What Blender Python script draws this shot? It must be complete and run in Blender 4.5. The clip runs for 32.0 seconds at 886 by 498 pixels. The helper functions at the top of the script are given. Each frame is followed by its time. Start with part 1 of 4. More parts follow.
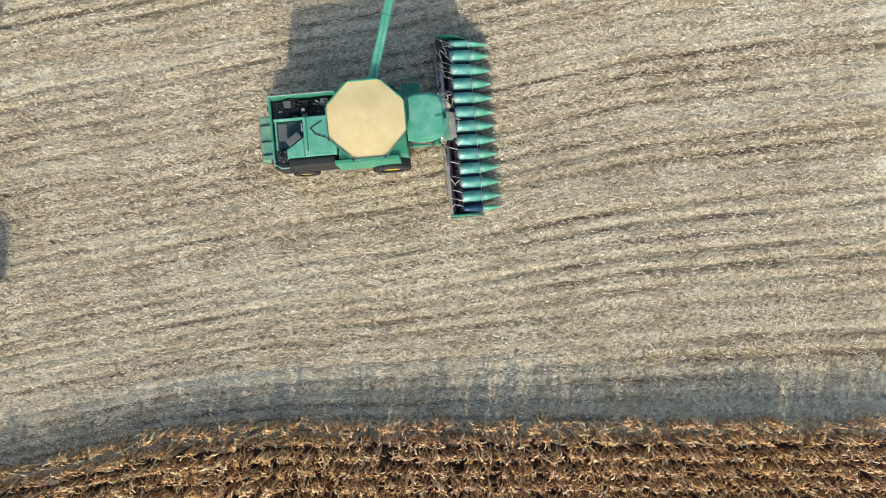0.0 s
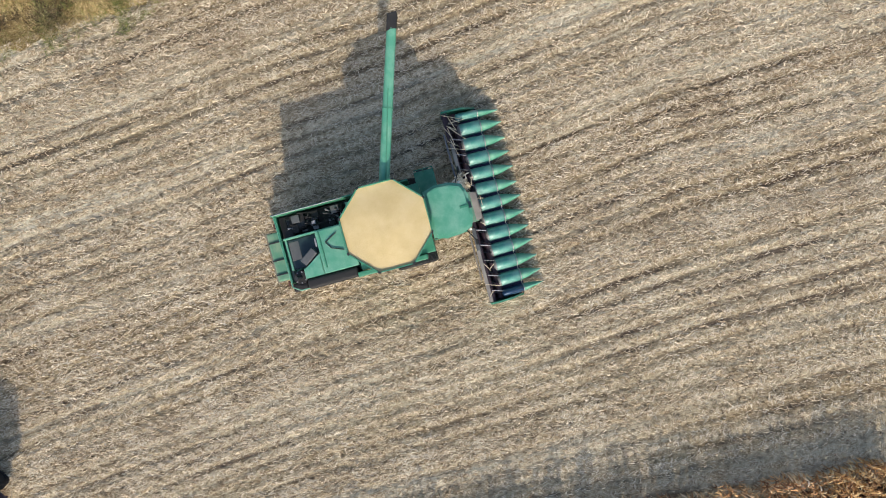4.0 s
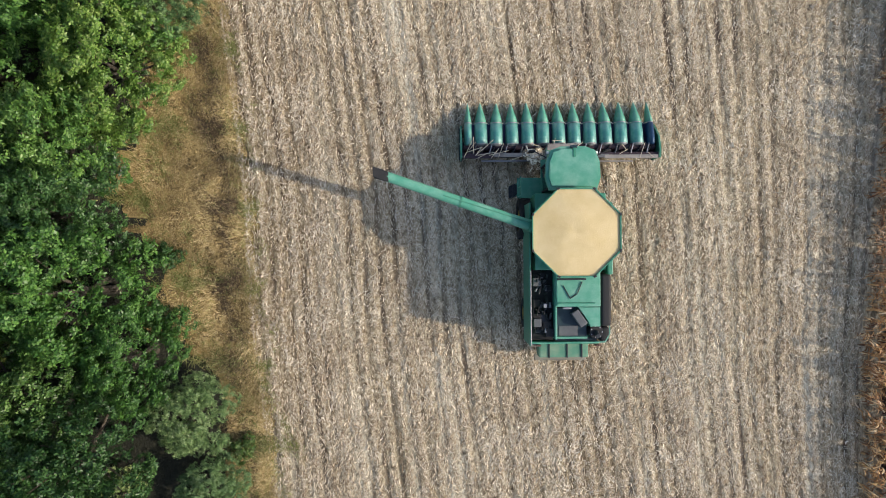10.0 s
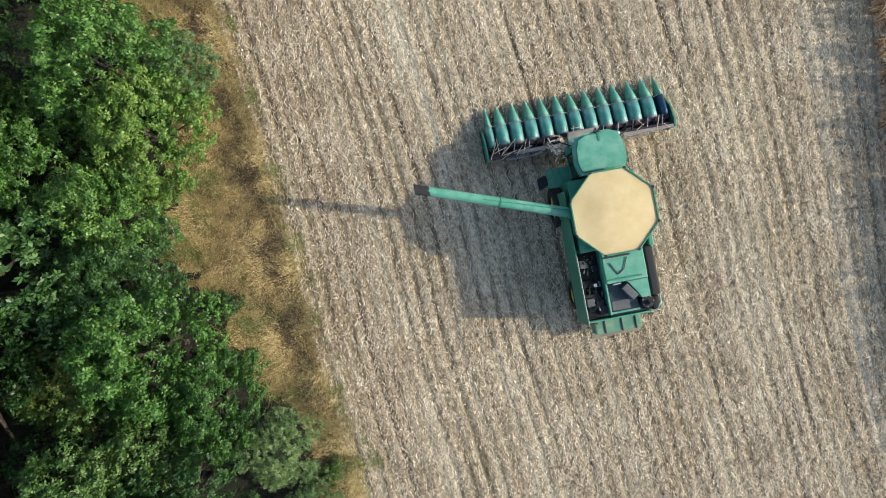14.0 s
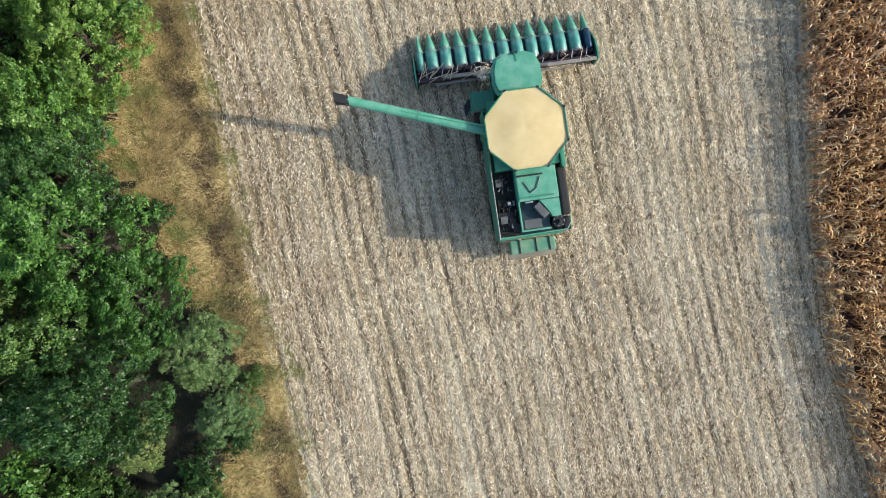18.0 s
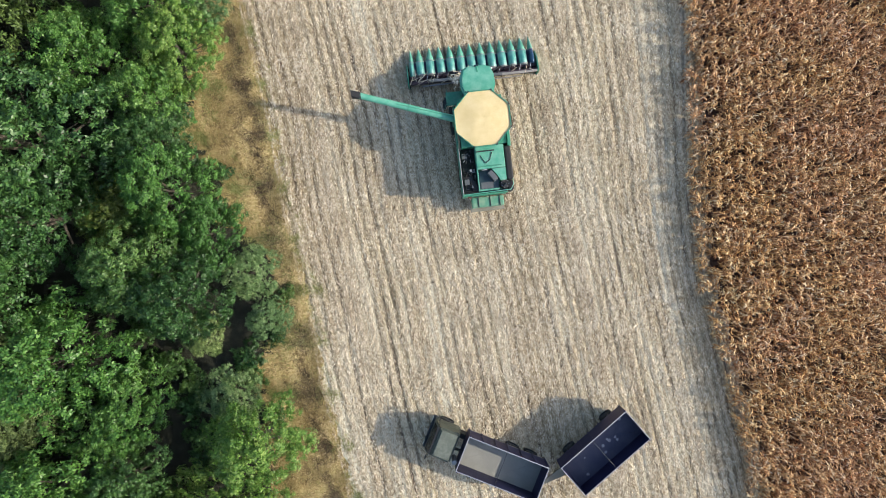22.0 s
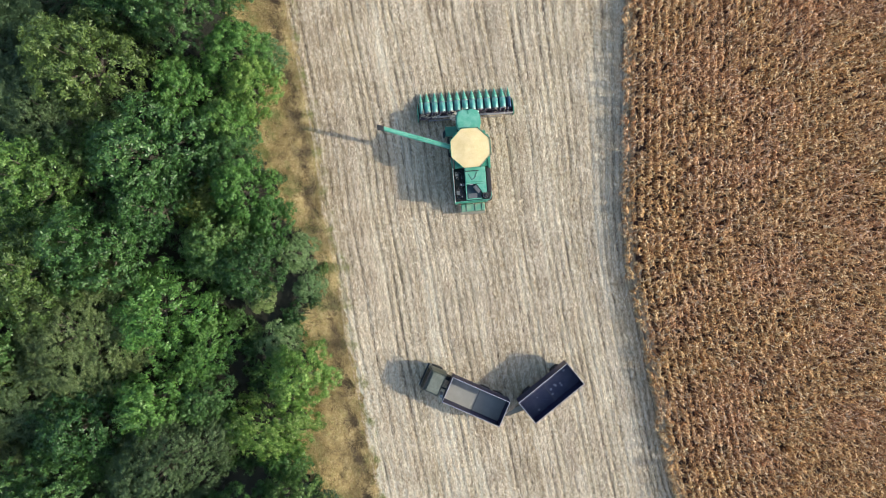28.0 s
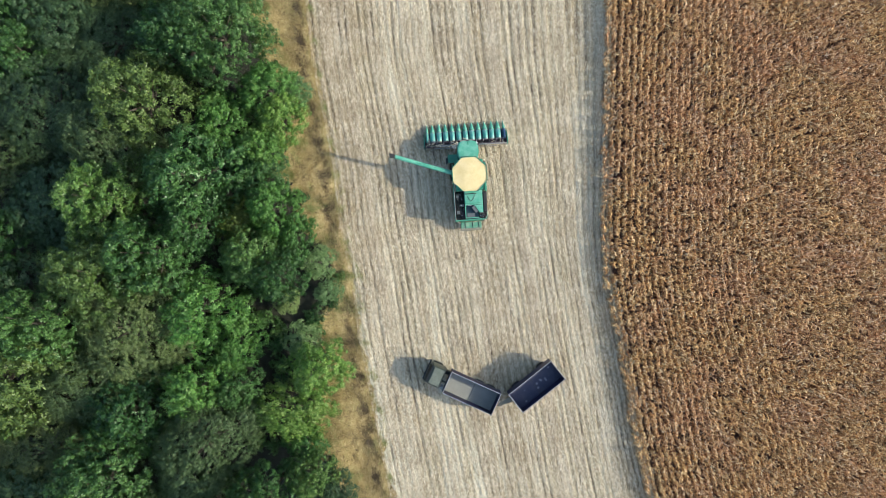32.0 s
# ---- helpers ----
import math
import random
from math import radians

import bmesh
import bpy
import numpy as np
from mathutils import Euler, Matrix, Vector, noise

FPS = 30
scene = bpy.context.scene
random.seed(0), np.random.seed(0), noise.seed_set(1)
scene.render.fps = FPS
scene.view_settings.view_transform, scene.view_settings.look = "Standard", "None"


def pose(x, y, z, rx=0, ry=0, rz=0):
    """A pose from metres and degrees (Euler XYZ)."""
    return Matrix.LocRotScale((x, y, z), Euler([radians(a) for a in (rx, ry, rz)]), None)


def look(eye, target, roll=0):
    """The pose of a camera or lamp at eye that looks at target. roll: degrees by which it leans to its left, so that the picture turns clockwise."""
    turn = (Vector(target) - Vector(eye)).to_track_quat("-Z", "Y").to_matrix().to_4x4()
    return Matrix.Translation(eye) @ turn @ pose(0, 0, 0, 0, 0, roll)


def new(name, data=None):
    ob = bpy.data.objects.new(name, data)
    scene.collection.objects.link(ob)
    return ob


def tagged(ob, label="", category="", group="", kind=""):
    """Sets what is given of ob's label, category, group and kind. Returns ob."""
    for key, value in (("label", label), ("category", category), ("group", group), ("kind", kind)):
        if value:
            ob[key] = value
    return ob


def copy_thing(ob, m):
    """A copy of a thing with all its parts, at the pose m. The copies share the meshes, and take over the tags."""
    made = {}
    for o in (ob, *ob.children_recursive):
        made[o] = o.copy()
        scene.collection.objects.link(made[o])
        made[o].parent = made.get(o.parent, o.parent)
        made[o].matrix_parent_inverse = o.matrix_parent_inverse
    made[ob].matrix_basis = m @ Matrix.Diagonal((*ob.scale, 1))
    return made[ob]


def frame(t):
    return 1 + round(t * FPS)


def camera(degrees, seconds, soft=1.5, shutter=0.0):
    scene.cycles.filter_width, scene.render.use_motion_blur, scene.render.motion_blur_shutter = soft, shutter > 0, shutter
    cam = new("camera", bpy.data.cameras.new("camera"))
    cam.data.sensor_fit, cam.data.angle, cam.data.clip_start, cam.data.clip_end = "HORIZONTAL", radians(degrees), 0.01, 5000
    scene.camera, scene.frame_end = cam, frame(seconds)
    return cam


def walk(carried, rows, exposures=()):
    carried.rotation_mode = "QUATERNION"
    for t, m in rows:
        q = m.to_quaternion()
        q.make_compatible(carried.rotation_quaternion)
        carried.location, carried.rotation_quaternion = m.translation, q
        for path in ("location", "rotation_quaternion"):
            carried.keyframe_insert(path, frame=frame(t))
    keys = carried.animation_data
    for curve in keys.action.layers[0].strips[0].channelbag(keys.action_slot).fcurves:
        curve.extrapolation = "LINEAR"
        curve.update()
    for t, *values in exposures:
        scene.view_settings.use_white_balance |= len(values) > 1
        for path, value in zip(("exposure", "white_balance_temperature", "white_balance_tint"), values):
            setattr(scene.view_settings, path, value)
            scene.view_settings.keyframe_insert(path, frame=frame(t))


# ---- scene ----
cam = camera(72, 32.0, soft=1.0)
# seconds, eye x, y, z and the turn about the vertical; the camera looks straight down
PATH = [
    (0.0, 8.36, 12.43, 31.79, 89.30),
    (0.5, 7.73, 12.30, 31.32, 89.06),
    (1.0, 7.53, 12.15, 30.71, 88.33),
    (1.5, 7.62, 11.97, 30.06, 87.35),
    (2.0, 7.66, 11.76, 29.55, 86.53),
    (2.5, 7.30, 11.58, 29.26, 86.18),
    (3.0, 6.25, 11.39, 29.17, 86.13),
    (3.5, 4.82, 11.19, 29.17, 86.05),
    (4.5, 2.95, 11.1, 28.97, 66.60),
    (5.5, 1.12, 8.25, 28.72, 46.80),
    (6.0, 1.07, 7.58, 28.66, 41.60),
    (6.5, 0.84, 6.96, 28.63, 38.62),
    (7.0, 0.34, 6.70, 28.62, 35.63),
    (7.5, -0.32, 6.74, 28.63, 30.56),
    (8.0, -0.92, 6.97, 28.67, 24.06),
    (8.5, -1.47, 7.20, 28.73, 18.63),
    (9.0, -1.94, 7.40, 28.79, 14.60),
    (9.5, -2.39, 7.63, 28.85, 10.01),
    (10.0, -2.86, 7.98, 28.91, 4.12),
    (10.5, -3.27, 8.34, 28.98, -2.10),
    (11.0, -3.63, 8.61, 29.03, -6.26),
    (11.5, -4.01, 8.82, 29.08, -7.31),
    (12.0, -4.33, 8.94, 29.14, -7.09),
    (12.5, -4.57, 8.91, 29.25, -6.83),
    (13.0, -4.72, 8.76, 29.48, -6.59),
    (13.5, -4.82, 8.54, 29.86, -6.35),
    (15.5, -5.19, 6.85, 30.46, -5.48),
    (16.0, -5.06, 6.31, 30.50, -5.07),
    (16.5, -4.69, 5.73, 30.52, -4.62),
    (17.0, -3.88, 5.10, 30.53, -4.19),
    (17.5, -2.75, 4.50, 30.69, -3.84),
    (18.0, -1.53, 3.96, 31.18, -3.57),
    (18.5, -0.57, 3.47, 32.04, -3.36),
    (19.0, -0.18, 3.01, 33.24, -3.19),
    (19.5, -0.19, 2.62, 34.70, -3.04),
    (20.0, -0.28, 2.25, 36.30, -2.88),
    (20.5, -0.38, 1.88, 37.97, -2.71),
    (21.0, -0.45, 1.53, 39.72, -2.52),
    (21.5, -0.46, 1.15, 41.55, -2.31),
    (22.0, -0.37, 0.74, 43.41, -2.11),
    (22.5, -0.28, 0.33, 45.24, -1.92),
    (23.0, -0.20, -0.06, 46.97, -1.74),
    (23.5, -0.16, -0.32, 48.47, -1.56),
    (24.0, -0.11, -0.57, 49.72, -1.36),
    (24.5, -0.05, -0.83, 50.84, -1.17),
    (25.0, 0.02, -1.11, 51.93, -1.02),
    (25.5, 0.09, -1.24, 52.99, -0.93),
    (27.5, 0.01, -0.33, 57.75, -0.09),
    (28.0, 0.00, -0.02, 58.79, 0.00),
    (28.5, -0.02, 0.28, 59.75, 0.09),
    (29.0, -0.05, 0.55, 60.72, 0.18),
    (29.5, -0.09, 0.73, 61.88, 0.28),
    (30.0, -0.14, 0.86, 63.12, 0.37),
    (30.5, -0.17, 1.00, 64.19, 0.46),
    (31.0, -0.19, 1.11, 65.27, 0.55),
    (31.5, -0.20, 1.18, 66.44, 0.65),
    (32.0, -0.20, 1.23, 67.51, 0.74),
]
walk(cam, [(t, pose(x, y, z, 0, 0, turn)) for t, x, y, z, turn in PATH], exposures=[(0, 0.87, 6560, 3), (3.5, 0.71, 6770, 8), (6, 0.64, 6880, 12), (8, 0.61, 6720, 12), (11, 0.67, 6620, 10), (13, 0.73, 6570, 8), (17, 0.80, 6510, 5), (22, 1.04, 6420, 7), (26, 1.09, 6330, 6), (28, 1.10, 6350, 7), (30, 1.11, 6360, 7), (32, 1.11, 6270, 2)])

# ---- world and sun ----
SUN_ELEVATION, SUN_AZIMUTH = radians(30), radians(96)
world = bpy.data.worlds.new("sky")
scene.world = world
world.use_nodes = True
wn = world.node_tree.nodes
sky = wn.new("ShaderNodeTexSky")
sky.sky_type = "NISHITA"
sky.sun_disc = False
sky.sun_elevation, sky.sun_rotation = SUN_ELEVATION, SUN_AZIMUTH
sky.dust_density, sky.air_density = 1.6, 1.0
wn["Background"].inputs[1].default_value = 0.15
world.node_tree.links.new(sky.outputs[0], wn["Background"].inputs[0])
sun = new("sun", bpy.data.lights.new("sun", "SUN"))
sun.data.energy, sun.data.angle, sun.data.color = 2.45, radians(0.6), (1.0, 0.905, 0.765)
toward = Vector((math.sin(SUN_AZIMUTH) * math.cos(SUN_ELEVATION), math.cos(SUN_AZIMUTH) * math.cos(SUN_ELEVATION), math.sin(SUN_ELEVATION)))
sun.matrix_world = look(toward * 100, (0, 0, 0))


# ---- materials ----
def ramp(nt, stops, fac=None):
    n = nt.nodes.new("ShaderNodeValToRGB")
    e = n.color_ramp.elements
    while len(e) < len(stops):
        e.new(0.5)
    for el, (p, c) in zip(e, stops):
        el.position, el.color = p, (*c, 1)
    if fac is not None:
        nt.links.new(fac, n.inputs[0])
    return n.outputs[0]


def tex_noise(nt, vec, scale, detail=4.0, rough=0.6):
    n = nt.nodes.new("ShaderNodeTexNoise")
    n.inputs["Scale"].default_value, n.inputs["Detail"].default_value, n.inputs["Roughness"].default_value = scale, detail, rough
    if vec is not None:
        nt.links.new(vec, n.inputs["Vector"])
    return n.outputs["Fac"]


def math_node(nt, op, a, b=0.5, clamp=False):
    n = nt.nodes.new("ShaderNodeMath")
    n.operation, n.use_clamp = op, clamp
    for i, v in enumerate((a, b)):
        if isinstance(v, (int, float)):
            n.inputs[i].default_value = v
        else:
            nt.links.new(v, n.inputs[i])
    return n.outputs[0]


def mix(nt, fac, a, b, blend="MIX"):
    n = nt.nodes.new("ShaderNodeMix")
    n.data_type, n.blend_type = "RGBA", blend
    for i, v in ((0, fac), (6, a), (7, b)):
        if isinstance(v, (int, float)):
            n.inputs[i].default_value = v
        elif isinstance(v, tuple):
            n.inputs[i].default_value = (*v, 1)
        else:
            nt.links.new(v, n.inputs[i])
    return n.outputs[2]


def blank(name, rough=0.7, metal=0.0):
    m = bpy.data.materials.new(name)
    m.use_nodes = True
    nt = m.node_tree
    b = nt.nodes["Principled BSDF"]
    b.inputs["Roughness"].default_value, b.inputs["Metallic"].default_value = rough, metal
    return m, nt, b


def bump(nt, b, height, strength=0.5, dist=0.02):
    n = nt.nodes.new("ShaderNodeBump")
    n.inputs["Strength"].default_value, n.inputs["Distance"].default_value = strength, dist
    nt.links.new(height, n.inputs["Height"])
    nt.links.new(n.outputs[0], b.inputs["Normal"])


def coords(nt, out="Object", scale=(1, 1, 1)):
    c = nt.nodes.new("ShaderNodeTexCoord").outputs[out]
    m = nt.nodes.new("ShaderNodeMapping")
    m.inputs["Scale"].default_value = scale
    nt.links.new(c, m.inputs[0])
    return m.outputs[0]


def painted(name, colour, worn, rough=0.45, metal=0.0, amount=0.5, scale=3.0, relief=0.15):
    """Paint or bare metal with broad fading, fine dirt and a slight relief."""
    m, nt, b = blank(name, rough, metal)
    v = coords(nt)
    big = tex_noise(nt, v, scale, 5)
    fine = tex_noise(nt, v, scale * 14, 3)
    f = math_node(nt, "MULTIPLY", ramp(nt, [(0.42, (0, 0, 0)), (0.72, (1, 1, 1))], big), amount, True)
    c = mix(nt, f, colour, worn)
    c = mix(nt, math_node(nt, "MULTIPLY", fine, 0.35), c, tuple(x * 0.6 for x in colour))
    nt.links.new(c, b.inputs["Base Color"])
    nt.links.new(math_node(nt, "ADD", math_node(nt, "MULTIPLY", big, 0.35), rough - 0.15, True), b.inputs["Roughness"])
    bump(nt, b, fine, relief, 0.01)
    return m


def vegetation(name, stops, object_shift=0.25, rough=0.45, glow=0.22, clumps=0.0):
    """Leaves or straw: a colour for every piece, shifted for each plant, with light through thin leaves."""
    m, nt, b = blank(name, rough)
    rnd = nt.nodes.new("ShaderNodeNewGeometry").outputs["Random Per Island"]
    obj = nt.nodes.new("ShaderNodeObjectInfo").outputs["Random"]
    wide = tex_noise(nt, coords(nt), 0.35, 2)
    f = math_node(nt, "ADD", math_node(nt, "MULTIPLY", rnd, 1 - object_shift), math_node(nt, "MULTIPLY", obj, object_shift))
    f = math_node(nt, "ADD", f, math_node(nt, "MULTIPLY", math_node(nt, "SUBTRACT", wide, 0.5), 0.9), True)
    tuft = tex_noise(nt, coords(nt), 2.4, 2)
    f = math_node(nt, "ADD", f, math_node(nt, "MULTIPLY", math_node(nt, "SUBTRACT", tuft, 0.5), clumps), True)
    c = ramp(nt, stops, f)
    if object_shift:
        # no two trees have quite the same green
        c = mix(nt, 1.0, c, ramp(nt, [(0.0, (0.74, 0.83, 0.86)), (0.3, (0.9, 0.96, 0.98)), (0.55, (1.0, 1.0, 1.0)), (0.8, (1.12, 1.06, 0.88)), (1.0, (0.92, 0.84, 0.66))], obj), "MULTIPLY")
    nt.links.new(c, b.inputs["Base Color"])
    b.inputs["Specular IOR Level"].default_value = 0.35
    if glow:
        tr = nt.nodes.new("ShaderNodeBsdfTranslucent")
        nt.links.new(c, tr.inputs[0])
        mx = nt.nodes.new("ShaderNodeMixShader")
        mx.inputs[0].default_value = glow
        nt.links.new(b.outputs[0], mx.inputs[1])
        nt.links.new(tr.outputs[0], mx.inputs[2])
        nt.links.new(mx.outputs[0], nt.nodes["Material Output"].inputs[0])
    return m


def maize_material():
    """Dry maize leaves: every leaf its own tan or brown, with wide rose, golden and greyish patches over the field."""
    m, nt, b = blank("dry_maize", 0.6)
    rnd = nt.nodes.new("ShaderNodeNewGeometry").outputs["Random Per Island"]
    leaf = ramp(nt, [(0.0, (0.13, 0.055, 0.028)), (0.33, (0.38, 0.19, 0.082)), (0.66, (0.64, 0.375, 0.165)), (0.86, (0.82, 0.575, 0.315)), (1.0, (0.92, 0.76, 0.53))], rnd)
    wide = tex_noise(nt, coords(nt), 0.16, 3)
    other = tex_noise(nt, coords(nt, "Object", (1.0, 1.0, 0.2)), 0.45, 3)
    tint = ramp(nt, [(0.36, (1.0, 0.94, 0.95)), (0.47, (0.96, 0.95, 0.92)), (0.56, (1.0, 0.99, 0.85)), (0.68, (0.95, 0.93, 0.9))], wide)
    c = mix(nt, 1.0, leaf, tint, "MULTIPLY")
    c = mix(nt, ramp(nt, [(0.58, (0, 0, 0)), (0.68, (0.3, 0.3, 0.3))], other), c, mix(nt, 1.0, c, (0.74, 0.84, 0.80), "MULTIPLY"))
    nt.links.new(c, b.inputs["Base Color"])
    b.inputs["Specular IOR Level"].default_value = 0.3
    tr = nt.nodes.new("ShaderNodeBsdfTranslucent")
    nt.links.new(c, tr.inputs[0])
    mx = nt.nodes.new("ShaderNodeMixShader")
    mx.inputs[0].default_value = 0.12
    nt.links.new(b.outputs[0], mx.inputs[1])
    nt.links.new(tr.outputs[0], mx.inputs[2])
    nt.links.new(mx.outputs[0], nt.nodes["Material Output"].inputs[0])
    return m


def stubble_material():
    """Harvested maize ground: soil, straw litter and pale chaff trails along the rows (uv: across, along, in metres)."""
    m, nt, b = blank("stubble_ground", 0.9)
    uv = nt.nodes.new("ShaderNodeUVMap").outputs[0]
    sep = nt.nodes.new("ShaderNodeSeparateXYZ")
    nt.links.new(uv, sep.inputs[0])

    def stretched(sx, sy, scale, detail=4, rough=0.6):
        mp = nt.nodes.new("ShaderNodeMapping")
        mp.inputs["Scale"].default_value = (sx, sy, 1)
        nt.links.new(uv, mp.inputs[0])
        return tex_noise(nt, mp.outputs[0], scale, detail, rough)

    wob = math_node(nt, "MULTIPLY", math_node(nt, "SUBTRACT", stretched(1, 0.4, 0.8, 4), 0.5), 0.16)
    u = math_node(nt, "ADD", sep.outputs[0], wob)
    ridge = math_node(nt, "SINE", math_node(nt, "MULTIPLY", u, 2 * math.pi / 0.735))
    ridge = math_node(nt, "ADD", math_node(nt, "MULTIPLY", ridge, 0.5), 0.5)
    litter = stretched(1, 0.55, 6, 6, 0.78)
    patch = stretched(1, 0.35, 0.5, 4, 0.6)
    trail = stretched(1, 0.05, 0.42, 4, 0.7)
    fine = stretched(1, 0.8, 28, 3, 0.7)
    lane = stretched(1, 0.1, 0.6, 4, 0.75)
    straw = ramp(nt, [(0.36, (0.101, 0.0716, 0.0442)), (0.44, (0.303, 0.234, 0.146)), (0.53, (0.535, 0.453, 0.305)), (0.63, (0.78, 0.701, 0.526))], litter)
    soil = ramp(nt, [(0.38, (0.040, 0.028, 0.019)), (0.62, (0.165, 0.120, 0.083))], fine)
    deep = math_node(nt, "MULTIPLY", ramp(nt, [(0.42, (0.25, 0.25, 0.25)), (0.58, (1, 1, 1))], lane), ramp(nt, [(0.36, (0.4, 0.4, 0.4)), (0.54, (1, 1, 1))], patch))
    gap = math_node(nt, "MULTIPLY", ramp(nt, [(0.5, (0, 0, 0)), (0.9, (1, 1, 1))], ridge), deep)
    c = mix(nt, gap, straw, soil)
    pale = ramp(nt, [(0.5, (0, 0, 0)), (0.6, (0.85, 0.85, 0.85))], trail)
    c = mix(nt, math_node(nt, "MULTIPLY", pale, ramp(nt, [(0.38, (0.25, 0.25, 0.25)), (0.58, (1, 1, 1))], litter)), c, (0.733, 0.693, 0.553))
    c = mix(nt, math_node(nt, "MULTIPLY", ramp(nt, [(0.52, (0, 0, 0)), (0.7, (1, 1, 1))], stretched(1, 0.5, 0.23, 3)), 0.22), c, (0.367, 0.330, 0.207))
    band = stretched(1, 0.06, 0.16, 3, 0.6)
    c = mix(nt, ramp(nt, [(0.42, (0.68, 0.68, 0.68)), (0.55, (0, 0, 0))], band), c, mix(nt, 1.0, c, (0.66, 0.58, 0.47), "MULTIPLY"))
    nt.links.new(c, b.inputs["Base Color"])
    low = nt.nodes.new("ShaderNodeBump")
    low.inputs["Strength"].default_value, low.inputs["Distance"].default_value = 0.5, 0.12
    nt.links.new(math_node(nt, "SUBTRACT", 1.0, math_node(nt, "MULTIPLY", ridge, ramp(nt, [(0.4, (0.1, 0.1, 0.1)), (0.62, (1, 1, 1))], lane))), low.inputs["Height"])
    high = nt.nodes.new("ShaderNodeBump")
    high.inputs["Strength"].default_value, high.inputs["Distance"].default_value = 0.75, 0.09
    nt.links.new(math_node(nt, "ADD", litter, math_node(nt, "MULTIPLY", fine, 0.5)), high.inputs["Height"])
    nt.links.new(low.outputs[0], high.inputs["Normal"])
    nt.links.new(high.outputs[0], b.inputs["Normal"])
    return m


def soil_material(name, stops, scale=1.2):
    m, nt, b = blank(name, 0.95)
    v = coords(nt)
    a = tex_noise(nt, v, scale, 5, 0.65)
    f = tex_noise(nt, v, scale * 9, 4, 0.7)
    s = math_node(nt, "ADD", math_node(nt, "MULTIPLY", a, 0.6), math_node(nt, "MULTIPLY", f, 0.4))
    nt.links.new(ramp(nt, stops, s), b.inputs["Base Color"])
    bump(nt, b, math_node(nt, "ADD", a, f), 0.9, 0.15)
    return m


M_STUBBLE = stubble_material()
M_VERGE = soil_material("dry_verge_ground", [(0.38, (0.0854, 0.0608, 0.0263)), (0.5, (0.282, 0.201, 0.081)), (0.62, (0.483, 0.361, 0.161))])
# leaf litter darkened to near black: shade between the crowns is in its colour
M_HUMUS_SHADED = soil_material("shaded_woodland_floor", [(0.35, (0.010, 0.011, 0.007)), (0.65, (0.032, 0.034, 0.02))])
M_STRAW = vegetation("straw_litter", [(0.0, (0.206, 0.14, 0.0823)), (0.25, (0.432, 0.331, 0.213)), (0.5, (0.649, 0.539, 0.387)), (0.78, (0.804, 0.697, 0.533)), (1.0, (0.875, 0.802, 0.658))], 0.0, 0.7, 0.1, clumps=0.35)
M_GRASS = vegetation("dry_grass", [(0.0, (0.151, 0.0997, 0.0389)), (0.3, (0.422, 0.308, 0.134)), (0.6, (0.633, 0.484, 0.231)), (0.86, (0.784, 0.626, 0.352)), (1.0, (0.321, 0.323, 0.102))], 0.0, 0.7, 0.2, clumps=0.8)
M_DEAD = vegetation("dead_weed", [(0.0, (0.035, 0.024, 0.014)), (0.6, (0.115, 0.08, 0.043)), (1.0, (0.26, 0.19, 0.105))], 0.0, 0.8, 0.1)
M_WEED = vegetation("pale_weed", [(0.0, (0.11, 0.14, 0.035)), (0.6, (0.26, 0.28, 0.09)), (1.0, (0.42, 0.40, 0.18))], 0.0, 0.7, 0.25)
M_DUST = painted("dust_caked_green", (0.085, 0.25, 0.165), (0.28, 0.36, 0.25), 0.7, 0, 0.7, 2.0)
M_CORN = maize_material()
LEAF = [
    vegetation("leaf_mid_green", [(0.0, (0.0126, 0.0369, 0.009)), (0.4, (0.0441, 0.1053, 0.0252)), (0.75, (0.0864, 0.171, 0.045)), (1.0, (0.1674, 0.2538, 0.1008))], 0.4, 0.4, 0.15, clumps=0.9),
    vegetation("leaf_olive", [(0.0, (0.031, 0.056, 0.013)), (0.45, (0.080, 0.128, 0.028)), (0.8, (0.124, 0.176, 0.047)), (1.0, (0.190, 0.241, 0.093))], 0.35, 0.45, 0.15, clumps=0.9),
    vegetation("leaf_dull_green", [(0.0, (0.016, 0.0384, 0.0152)), (0.45, (0.0472, 0.0904, 0.0352)), (0.8, (0.0752, 0.1248, 0.0536)), (1.0, (0.1288, 0.1728, 0.092))], 0.35, 0.45, 0.15, clumps=0.9),
    vegetation("leaf_fresh_green", [(0.0, (0.020, 0.064, 0.011)), (0.4, (0.074, 0.175, 0.032)), (0.75, (0.142, 0.268, 0.056)), (1.0, (0.253, 0.374, 0.137))], 0.35, 0.42, 0.2, clumps=0.9),
    vegetation("leaf_grey_olive", [(0.0, (0.024, 0.0448, 0.016)), (0.45, (0.0808, 0.1264, 0.0448)), (0.8, (0.1224, 0.172, 0.0696)), (1.0, (0.1752, 0.2256, 0.1104))], 0.35, 0.45, 0.15, clumps=0.9),
    vegetation("leaf_pale_grey_green", [(0.0, (0.028, 0.061, 0.022)), (0.4, (0.108, 0.193, 0.061)), (0.75, (0.221, 0.324, 0.126)), (1.0, (0.395, 0.486, 0.273))], 0.35, 0.42, 0.15, clumps=0.9),
]
M_BARK = soil_material("bark", [(0.35, (0.05, 0.04, 0.03)), (0.65, (0.17, 0.14, 0.11))], 4)
M_GREEN = painted("machine_green_paint", (0.035, 0.215, 0.13), (0.15, 0.34, 0.25), 0.42, 0, 0.55)
M_GREEN_TOP = painted("dusty_green_paint", (0.075, 0.31, 0.21), (0.25, 0.46, 0.36), 0.5, 0, 0.75, 1.6)
